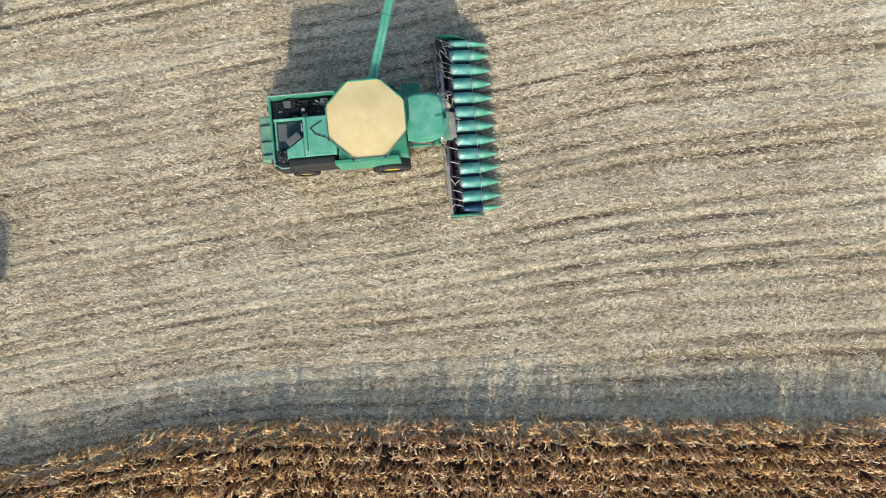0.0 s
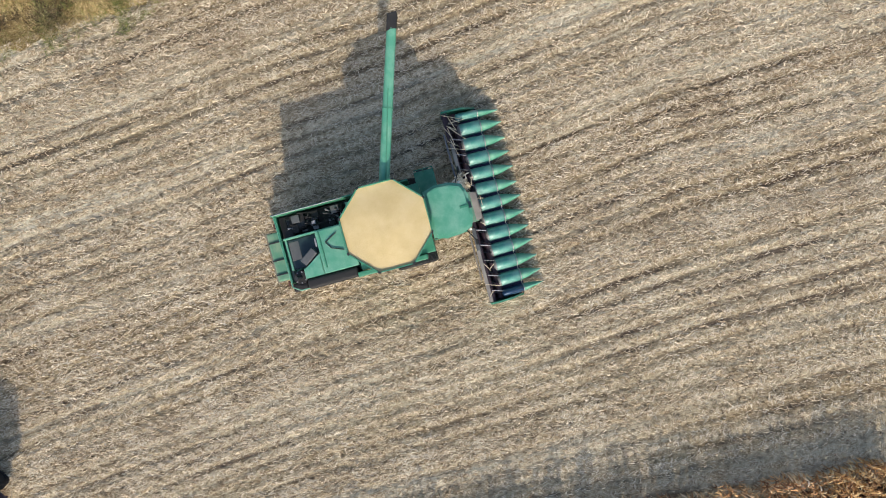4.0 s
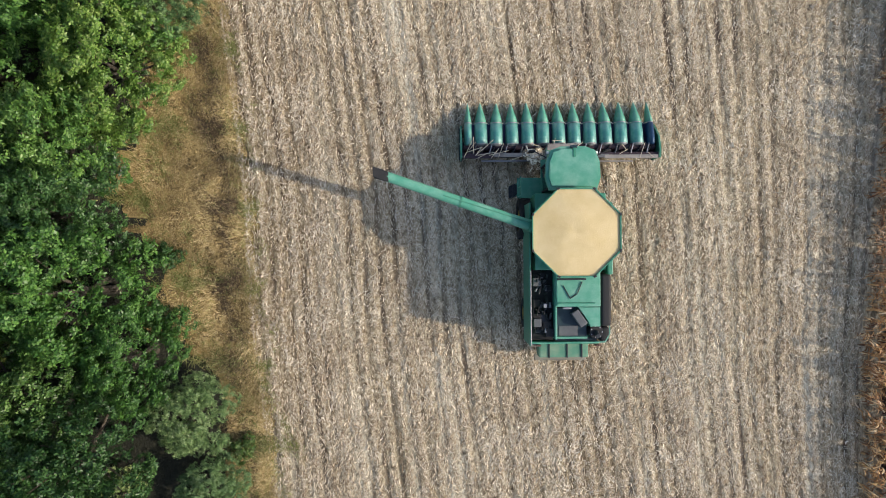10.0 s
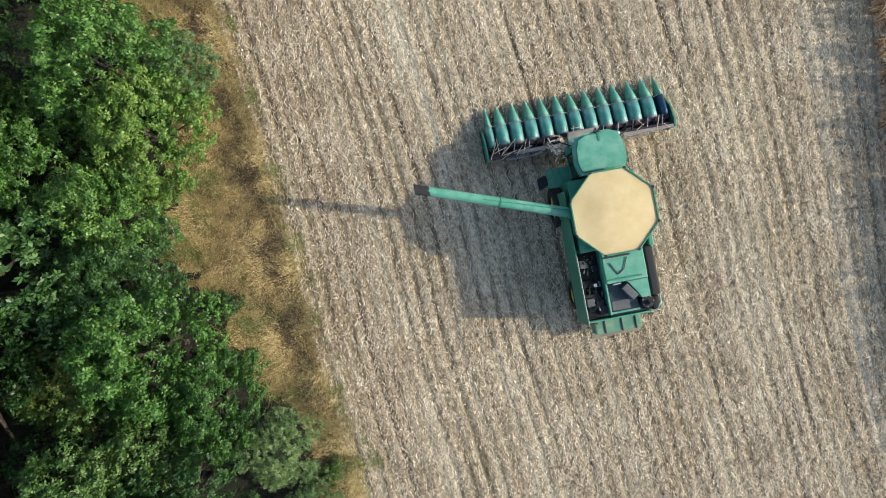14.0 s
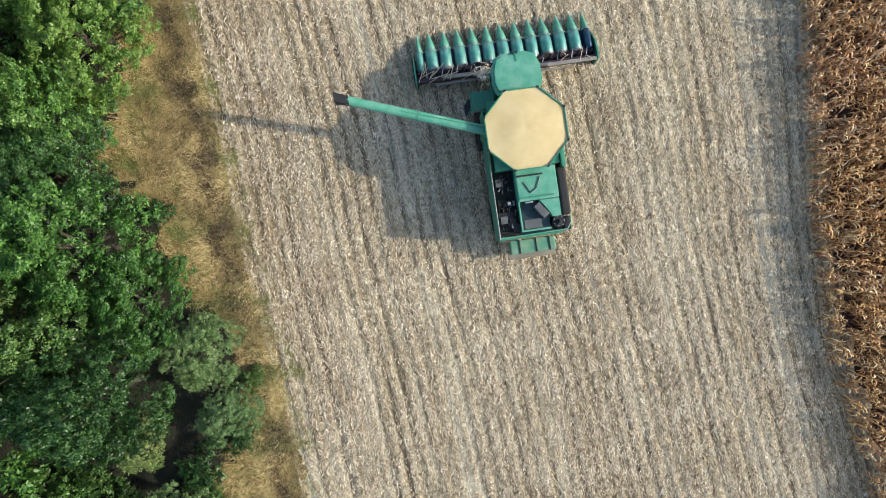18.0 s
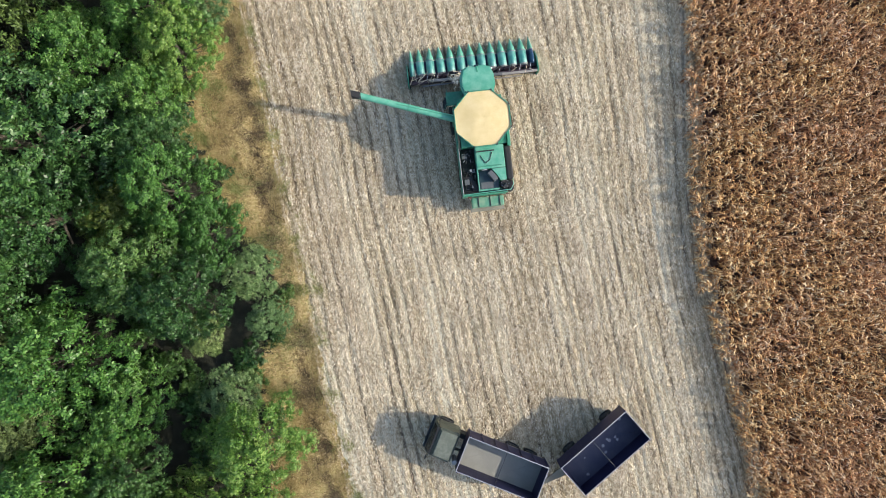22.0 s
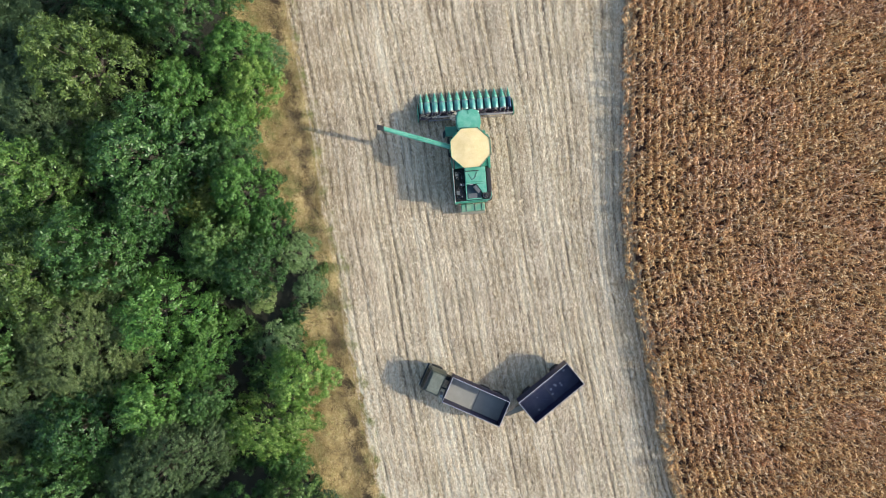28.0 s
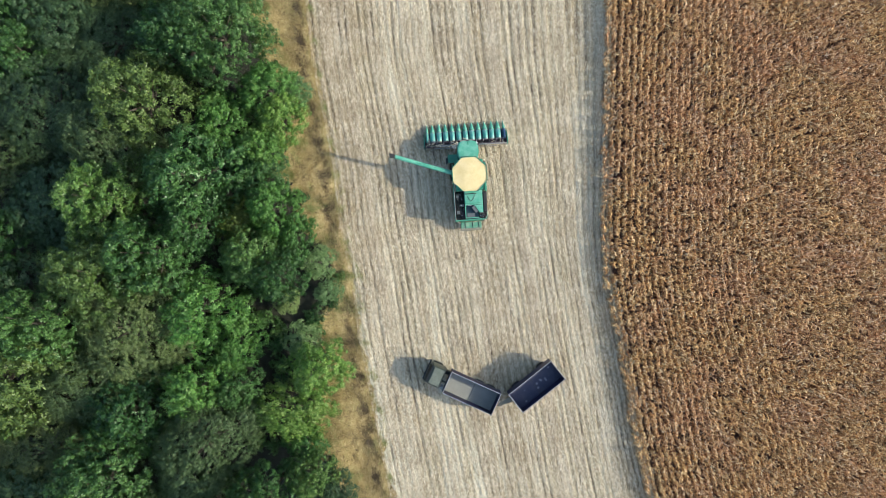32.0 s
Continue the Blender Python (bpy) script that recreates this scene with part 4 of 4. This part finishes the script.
    for k in range(8):
        a = k * math.pi / 4 + math.pi / 8
        rr = (ap1 - 0.03) / math.cos(math.pi / 8)
        part("tank_hinge", box(-0.04, 0.04, -0.06, 0.06, 4.3, 4.39, 0.01, m=pose(rr * math.cos(a), rr * math.sin(a), 0, 0, 0, math.degrees(a))), M_DARK, c)
    nr = np.random.default_rng(9)
    rings = []
    for j, f in enumerate((1.0, 0.86, 0.7, 0.52, 0.34, 0.17, 0.06, 0.002)):
        ring = []
        for i in range(48):
            a = i * math.tau / 48
            k = (ap1 - 0.05) * (1 + (1 / max(math.cos(((a + math.pi / 8) % (math.pi / 4)) - math.pi / 8), 0.9) - 1) * max(0, (f - 0.7) / 0.3))
            q = 1.0 - f
            z = 4.29 + 0.15 * q - 0.05 * math.exp(-(q - 1) ** 2 / 0.02) + 0.015 * f * math.sin(3 * a + j) * (f < 1) + nr.normal(0, 0.004) * f
            ring.append((k * f * math.cos(a), k * f * math.sin(a), z))
        rings.append(ring)
    g = loft(rings, caps=False)
    smooth(part("grain_mound", g, M_GRAIN, c, "mound of yellow maize grain filling the tank"))
    # cab
    roof = [(-0.98, 1.78), (0.98, 1.78), (1.14, 2.3), (1.1, 2.95), (0.92, 3.42), (0.5, 3.58), (-0.5, 3.58), (-0.92, 3.42), (-1.1, 2.95), (-1.14, 2.3)]
    part("cab_roof", slab(roof, 3.45, 3.85, 0.13, seg=4), M_GREEN_TOP, c, "bleached green cab roof with rounded edges")
    part("roof_panel", slab([(x * 0.86, 2.62 + (y - 2.66) * 0.8) for x, y in roof], 3.84, 3.856, 0.012), M_GREEN_TOP, c)
    part("roof_vent", box(-0.02, 0.09, 3.12, 3.5, 3.84, 3.88, 0.012), M_GREEN, c)
    part("roof_bracket", box(-0.12, 0.16, 3.5, 3.62, 3.7, 3.8, 0.02), M_INK, c)
    part("cab_glass", slab([(-0.95, 1.85), (0.95, 1.85), (1.02, 2.9), (0.5, 3.45), (-0.5, 3.45), (-1.02, 2.9)], 1.95, 3.46), M_GLASS, c, "dark tinted cab glass")
    for x, y in ((-0.97, 1.86), (0.97, 1.86), (-1.0, 2.92), (1.0, 2.92)):
        part("cab_pillar", rod((x, y, 1.9), (x, y, 3.5), 0.06, sides=8), M_BLACK, c)
    part("cab_floor", box(-1.05, 1.05, 1.75, 3.3, 1.8, 1.96, 0.03), M_GREEN, c)
    for x in (-1.02, 1.02):
        part("work_lamp", box(x - 0.05, x + 0.05, 3.3, 3.4, 3.5, 3.6, 0.02), M_LAMP, c, "clear work lamp")
        s = 1 if x > 0 else -1
        mirror = new("mirror")
        mirror.parent = c
        part("mirror_arm", rod((x, 3.2, 3.2), (x + s * 0.55, 3.5, 3.15), 0.025), M_BLACK, mirror)
        part("mirror_head", box(x + s * 0.45, x + s * 0.7, 3.46, 3.54, 2.75, 3.2, 0.03), M_BLACK, mirror)
    part("platform", box(-2.1, -1.0, 1.6, 2.5, 1.85, 1.93, 0.02), M_GREEN, c, "green cab platform")
    for y in (1.65, 2.05, 2.45):
        part("railing", rod((-2.05, y, 1.9), (-2.05, y, 2.85), 0.02, sides=8), M_GREEN, c)
    part("railing", rod((-2.05, 1.65, 2.85), (-2.05, 2.45, 2.85), 0.02, sides=8), M_GREEN, c)
    lad = rod((-2.25, 1.75, 0.35), (-2.08, 1.75, 1.9), 0.025)
    rod((-2.25, 2.25, 0.35), (-2.08, 2.25, 1.9), 0.025, bm=lad)
    part("ladder", lad, M_GREEN, c)
    for k in range(5):
        z = 0.45 + 0.28 * k
        x = -2.24 + 0.03 * k
        part("ladder_step", box(x - 0.08, x + 0.08, 1.72, 2.28, z - 0.02, z + 0.02), M_DARK, c)
    # feeder house
    fh = [[(-0.68, y, z0), (0.68, y, z0), (0.68, y, z1), (-0.68, y, z1)] for y, z0, z1 in ((1.9, 1.0, 1.85), (3.0, 0.75, 1.62), (3.95, 0.4, 1.25))]
    part("feeder_house", loft(fh), M_DUST, c, "dusty feeder house sloping to the header")
    # unloading auger
    a, b = Vector((-1.7, 0.3, 3.55)), Vector((-7.65, 2.3, 4.45))
    aug = new("unloading_auger")
    aug.parent = c
    tagged(aug, "long green unloading auger swung out sideways")
    part("tube", rod(a, b, 0.23, 0.2, 20), M_GREEN_TOP, aug)
    d = (b - a).normalized()
    part("spout", loft([[tuple(p + q) for q in (Vector((0, 0.2, 0.2)), Vector((0, -0.2, 0.2)), Vector((0, -0.2, s)), Vector((0, 0.2, s)))] for p, s in ((b - d * 0.1, -0.2), (b + d * 0.35, -0.3), (b + d * 0.55, -0.55))]), M_BLACK, aug, "black rubber spout")
    for f in (0.02, 0.5):
        p = a.lerp(b, f)
        part("flange", rod(p - d * 0.03, p + d * 0.03, 0.25, sides=20), M_GREEN, aug)
    side = Vector((0, 0, 1)).cross(d).normalized()
    part("stay", rod(a + side * -0.1 + Vector((0, 0, 0.24)), a.lerp(b, 0.62) + Vector((0, 0, 0.22)), 0.02, sides=8), M_GREEN, aug)
    part("turret", rod((-1.6, 0.28, 1.4), (-1.62, 0.28, 3.62), 0.26, sides=18), M_GREEN, aug)
    return c


def build_header(m):
    """Twelve-row maize header: back frame, trough with auger, hoods and pointed snouts."""
    h = thing("maize_header", m, "wide twelve-row maize header with pointed green snouts", "harvester header")
    W = 4.5
    part("back_frame", box(-W, W, 3.62, 3.76, 0.35, 1.02, 0.03), M_TROUGH, h, "dark back frame of the header")
    for x0, x1, y0, mat in ((-4.45, -3.1, 3.5, M_TROUGH), (-3.05, -0.95, 3.55, M_BOARD), (0.95, 2.2, 3.5, M_SLATE), (2.0, 4.45, 3.46, M_BOARD)):
        part("top_beam", box(x0, x1, y0, y0 + 0.17, 1.0, 1.12 + 0.01 * (mat is M_BOARD), 0.025), mat, h, "weathered grey beam" if mat is M_BOARD else "")
    part("lower_beam", box(-3.6, -1.1, 3.38, 3.46, 0.7, 0.8, 0.02), M_PALE, h)
    part("lower_beam", box(1.2, 3.4, 3.34, 3.42, 0.7, 0.8, 0.02), M_BOARD, h)
    part("hitch_frame", slab([(-0.8, 3.4), (0.75, 3.4), (0.62, 4.12), (-0.62, 4.12)], 1.15, 1.3, 0.03), M_BOARD, h, "weathered grey hitch frame over the feeder")
    part("trough", box(-W, W, 3.76, 4.35, 0.3, 0.42, 0.02), M_TROUGH, h)
    tube = rod((-W + 0.1, 4.05, 0.72), (W - 0.1, 4.05, 0.72), 0.16, sides=16)
    part("cross_auger", tube, M_TROUGH, h)
    for sgn in (-1, 1):
        turns = []
        for i in range(150):
            t = i / 149
            x = sgn * (W - 0.2 - t * (W - 0.9))
            a = t * 7.5 * math.tau * sgn
            turns.append([(x, 4.05 + r * math.cos(a), 0.72 + r * math.sin(a)) for r in (0.15, 0.28)])
        part("auger_flight", loft(turns, close=False, caps=False), M_SLATE, h)
    for x in (-W - 0.03, W + 0.03):
        poly = [(3.5, 0.12), (4.9, 0.1), (5.15, 0.3), (4.5, 1.0), (3.8, 1.18), (3.5, 1.13)]
        part("end_shield", loft([[(x - 0.04, y, z) for y, z in poly], [(x + 0.04, y, z) for y, z in poly]]), M_GREEN, h)
        part("skid", box(x - 0.09, x + 0.09, 3.5, 5.2, 0.0, 0.1, 0.03), M_DARK, h)
    rows = 12
    pitch = 8.64 / rows
    for k in range(rows):
        x = -4.32 + (k + 0.5) * pitch
        part("row_unit", box(x - 0.13, x + 0.13, 4.2, 5.25, 0.28, 0.5, 0.03), M_NAVY, h, "dark blue row unit between the hoods")
        part("gathering_chain", box(x - 0.15, x - 0.09, 4.25, 5.2, 0.5, 0.55, 0.01), M_DARK, h)
        part("gathering_chain", box(x + 0.09, x + 0.15, 4.25, 5.2, 0.5, 0.55, 0.01), M_DARK, h)
        part("support_arm", rod((x - 0.02, 3.7, 1.04), (x + 0.16, 4.25, 0.9), 0.024, sides=6), M_PALE if k % 3 else M_SLATE, h)

    def section(y, w, z0, z1, n=12):
        return [(w * math.cos(math.pi * i / n), y, z0 + (z1 - z0) * math.sin(math.pi * i / n) ** 0.8) for i in range(n + 1)]
    hood = loft([section(4.12, 0.25, 0.5, 0.98), section(4.2, 0.318, 0.5, 1.08), section(4.45, 0.305, 0.48, 1.06), section(4.8, 0.305, 0.44, 0.98), section(5.2, 0.295, 0.38, 0.84)])
    tip = loft([section(5.18, 0.30, 0.36, 0.86), section(5.5, 0.232, 0.28, 0.68), section(5.88, 0.125, 0.2, 0.45), section(6.15, 0.048, 0.16, 0.26), section(6.24, 0.008, 0.17, 0.2)])
    band = loft([section(5.16, 0.303, 0.37, 0.868), section(5.2, 0.303, 0.37, 0.866)])
    cap = loft([section(4.04, 0.17, 0.5, 0.74), section(4.09, 0.255, 0.5, 0.94), section(4.17, 0.315, 0.5, 1.085), section(4.2, 0.322, 0.5, 1.086)])
    pieces = {"hood": hood, "tip": tip, "band": band, "rear_cap": cap}
    meshes = {}
    for key, bm in pieces.items():
        bmesh.ops.recalc_face_normals(bm, faces=bm.faces)
        meshes[key] = bpy.data.meshes.new(key)
        bm.to_mesh(meshes[key])
        bm.free()
        meshes[key].polygons.foreach_set("use_smooth", [len(p.vertices) == 4 for p in meshes[key].polygons])
    for k in range(rows + 1):
        x = -4.32 + k * pitch
        end = k in (0, rows)
        look_of = {"hood": (M_COBALT if k == rows else M_HOOD, "dark blue snout hood" if k == rows else "worn teal snout hood"), "tip": (M_GREEN_TOP, "pointed green snout tip"), "band": (M_PALE, "pale hinge band"), "rear_cap": (M_GREY, "bare worn metal end of the hood")}
        s = None
        for key, (mat, lb) in look_of.items():
            if end and key == "rear_cap":
                continue
            me = meshes[key]
            if not me.materials:
                me.materials.append(mat)
            elif me.materials[0] is not mat:
                me = me.copy()
                me.materials[0] = mat
            o = new("snout" if key == "hood" else key, me)
            o.parent = s or h
            s = s or o
            tagged(o, lb)
        lean = math.radians(math.sin(k * 2.3) * 1.2)
        s.location = (x + 5 * math.sin(lean) + (0.12 if k == 0 else -0.1 if k == rows else 0), 0, 0)
        s.rotation_euler = (0, 0, lean)
        if end:
            s.scale = (0.62, 1, 1)
    # a slack pale line is tied from snout to snout
    for k in range(rows):
        x = -4.32 + k * pitch
        bm = rod((x + 0.24, 5.18, 0.74), (x + 0.36, 5.15, 0.58), 0.015, sides=6)
        rod((x + 0.36, 5.15, 0.58), (x + pitch - 0.24, 5.18, 0.74), 0.015, sides=6, bm=bm)
        part("tie_line", bm, M_LINE, h, "slack pale line between the snouts")
    rng = random.Random(8)
    for i in range(22):
        # most of the caught stalks lie at one end of the trough
        x, y = (rng.uniform(-4.45, -3.2), rng.uniform(3.35, 3.9)) if i < 12 else (rng.uniform(-3.0, 4.4), rng.uniform(3.3, 4.3))
        a = rng.gauss(0.5, 0.35) if i < 12 else rng.uniform(0, math.pi)
        p = Vector((x, y, rng.uniform(1.12, 1.22)))
        part("stalk", rod(p, p + Vector((math.cos(a), math.sin(a), 0.05)) * rng.uniform(0.3, 0.95), 0.014, sides=5), M_STRAW, h, "loose dry maize stalk")
    # husks and leaves heaped beside the feeder
    heap = bmesh.new()
    for i in range(150):
        c = Vector((rng.gauss(-1.15, 0.22), rng.gauss(3.55, 0.2), 1.14 + abs(rng.gauss(0, 0.06))))
        a, w, ln = rng.uniform(0, math.tau), rng.uniform(0.015, 0.04), rng.uniform(0.06, 0.16)
        d, q = Vector((math.cos(a), math.sin(a), rng.gauss(0, 0.3))) * ln, Vector((-math.sin(a), math.cos(a), rng.gauss(0, 0.4))) * w
        heap.faces.new([heap.verts.new(p) for p in (c - d - q, c + d - q, c + d + q, c - d + q)])
    part("husk_heap", heap, M_STRAW, h, "brown husks and leaves caught beside the feeder")
    return h


# ---- lorry and trailer ----
def tipper_body(parent, L, W, z0, z1, bed, words):
    """An open steel load body: floor, walls with ribs and pale rims."""
    x, y = W / 2, L / 2
    part("floor", box(-x, x, -y, y, z0, z0 + 0.08, 0.01), bed, parent, words)
    t = 0.06
    walls = [("side_board", -x, -x + t, -y, y), ("side_board", x - t, x, -y, y), ("tailboard", -x + t, x - t, -y, -y + t), ("headboard", -x + t, x - t, y - t, y)]
    for nm, a, b, c, d in walls:
        w = part(nm, box(a, b, c, d, z0 + 0.08, z1, 0.012), M_NAVY, parent, "dark navy steel board")
        part("rim", box(a, b, c, d, z1, z1 + 0.03, 0.008), M_PALE, w, "pale worn top rim")
        if nm == "side_board":
            s = -1 if a < 0 else 1
            for k in range(7):
                yy = -y + 0.1 + k * (L - 0.2) / 6
                xo = s * x
                part("rib", box(min(xo, xo + s * 0.07), max(xo, xo + s * 0.07), yy - 0.045, yy + 0.045, z0, z1 - 0.02, 0.01), M_NAVY, w)
    for y0, y1 in ((-y + 0.1, -0.05), (0.05, y - 0.1)):
        bead = rod((-x + 0.1, y0, z0 + 0.085), (x - 0.1, y1, z0 + 0.082), 0.012, sides=6)
        rod((x - 0.1, y0, z0 + 0.085), (-x + 0.1, y1, z0 + 0.082), 0.012, sides=6, bm=bead)
        part("floor_bead", bead, bed, parent)
    part("cross_bar", rod((-x + t, 0.1, z1 - 0.08), (x - t, 0.1, z1 - 0.08), 0.018, sides=8), M_DARK, parent)
    for xx in (-0.45, 0.45):
        part("chassis_beam", box(xx - 0.06, xx + 0.06, -y + 0.1, y, z0 - 0.35, z0, 0.01), M_DARK, parent)


def build_lorry(m):
    t = thing("lorry", m, "olive-cabbed tipper lorry with an empty navy load body", "lorry")
    tipper_body(t, 5.75, 2.5, 1.2, 2.95, M_BED, "worn bare steel load floor")
    for x in (-0.45, 0.45):
        part("frame_rail", box(x - 0.06, x + 0.06, 2.7, 5.4, 0.75, 1.0, 0.01), M_DARK, t)
    for y in (-1.9, -0.55):
        for x in (-0.98, 0.98):
            wheel(t, x, y, 0.5, 0.46, M_DARK)
    for x in (-1.02, 1.02):
        wheel(t, x, 4.35, 0.5, 0.32, M_DARK)
    part("axle", box(-1, 1, 4.28, 4.42, 0.43, 0.57, 0.02), M_DARK, t)
    for y in (-1.9, -0.55):
        part("axle", box(-1, 1, y - 0.08, y + 0.08, 0.42, 0.58, 0.02), M_DARK, t)
    cab = loft([[(-1.14, 3.35, 0.8), (1.14, 3.35, 0.8), (1.12, 5.2, 0.8), (-1.12, 5.2, 0.8)], [(-1.14, 3.35, 1.75), (1.14, 3.35, 1.75), (1.12, 5.2, 1.75), (-1.12, 5.2, 1.75)], [(-1.05, 3.4, 2.55), (1.05, 3.4, 2.55), (0.98, 4.86, 2.55), (-0.98, 4.86, 2.55)]])
    bmesh.ops.bevel(cab, geom=cab.edges[:], offset=0.11, segments=3, affect="EDGES")
    part("cab", cab, M_CAB, t, "dark olive lorry cab")
    part("roof_panel", box(-0.9, 0.9, 3.52, 4.66, 2.54, 2.62, 0.06, seg=3), M_OLIVE, t, "pale raised roof panel")
    part("sun_visor", box(-0.96, 0.96, 4.84, 4.98, 2.42, 2.48, 0.02), M_BLACK, t)
    part("windscreen", loft([[(-0.95, 5.17, 1.8), (0.95, 5.17, 1.8), (0.95, 5.21, 1.8), (-0.95, 5.21, 1.8)], [(-0.87, 4.9, 2.42), (0.87, 4.9, 2.42), (0.87, 4.94, 2.42), (-0.87, 4.94, 2.42)]]), M_GLASS, t, "dark windscreen")
    part("bumper", box(-1.16, 1.16, 5.16, 5.34, 0.5, 0.85, 0.04), M_DARK, t)
    for x in (-0.9, 0.9):
        part("headlamp", box(x - 0.14, x + 0.14, 5.32, 5.38, 0.6, 0.76, 0.02), M_LAMP, t)
        s = 1 if x > 0 else -1
        mirror = new("mirror")
        mirror.parent = t
        part("mirror_arm", rod((s * 1.02, 4.9, 2.2), (s * 1.38, 5.0, 2.2), 0.02, sides=8), M_BLACK, mirror)
        part("mirror_head", box(s * 1.38 - 0.1, s * 1.38 + 0.1, 4.97, 5.04, 1.85, 2.25, 0.02), M_BLACK, mirror)
    part("spare_wheel", rod((0.55, 3.05, 1.0), (0.85, 3.05, 1.0), 0.48, sides=22), M_BLACK, t)
    part("air_filter", rod((-0.85, 3.1, 1.4), (-0.85, 3.1, 2.6), 0.16, sides=14), M_GREY, t, "upright grey air intake behind the cab")
    part("fuel_tank", box(-1.15, -0.6, 1.1, 2.4, 0.55, 1.0, 0.08, seg=3), M_GREY, t)
    return t


def build_trailer(m, bar):
    t = thing("drawbar_trailer", m, "empty dark navy drawbar trailer behind the lorry", "trailer")
    # this floor's colour already holds the shade of the walls, unlike the lorry's
    tipper_body(t, 5.8, 2.5, 1.2, 2.75, M_BED_SHADED, "dusty load floor coloured as in navy shade, with a few pale scuffs")
    rng = random.Random(15)
    for i in range(9):
        x, y, r = rng.uniform(-1.0, 0.6), rng.uniform(-2.3, 2.3), rng.uniform(0.05, 0.13)
        part("spilled_grain", slab([(x + r * rng.uniform(0.6, 1.3) * math.cos(a), y + r * rng.uniform(0.6, 1.3) * math.sin(a)) for a in [j * math.tau / 9 for j in range(9)]], 1.284, 1.3), M_PALE, t, "small pale heap left on the floor")
    for y in (-1.7, 1.7):
        for x in (-1.0, 1.0):
            wheel(t, x, y, 0.5, 0.42, M_DARK)
        part("axle", box(-1, 1, y - 0.08, y + 0.08, 0.42, 0.58, 0.02), M_DARK, t)
        part("bogie", box(-0.6, 0.6, y - 0.35, y + 0.35, 0.55, 0.87, 0.03), M_DARK, t)
    p, q = Vector((0, 2.1, 0.7)), Vector(bar)
    d = (q - p).normalized()
    s = Vector((-d.y, d.x, 0))
    bm = bmesh.new()
    for k in (-1, 1):
        rod(p + s * 0.42 * k, q, 0.05, sides=8, bm=bm)
    part("drawbar", bm, M_DARK, t)
    part("drawbar_plate", loft([[tuple(p.lerp(q, f) + s * w + Vector((0, 0, z))) for w, z in ((-wd, 0.06), (wd, 0.06), (wd, 0.1), (-wd, 0.1))] for f, wd in ((0.25, 0.34), (0.95, 0.12))]), M_FLOOR, t, "dusty plate over the drawbar")
    return t


build_ground()
COMBINE_AT = pose(2.47, 9.03, 0, 0, 0, 4.5)
build_combine(COMBINE_AT)
build_header(COMBINE_AT)
build_lorry(pose(3.04, -14.05, 0, 0, 0, 66.4))
build_trailer(pose(9.97, -13.3, 0, 0, 0, 129.2), (0.55, 4.75, 0.72))
build_wood()
build_corn()
build_grass()
build_weeds()
build_litter()
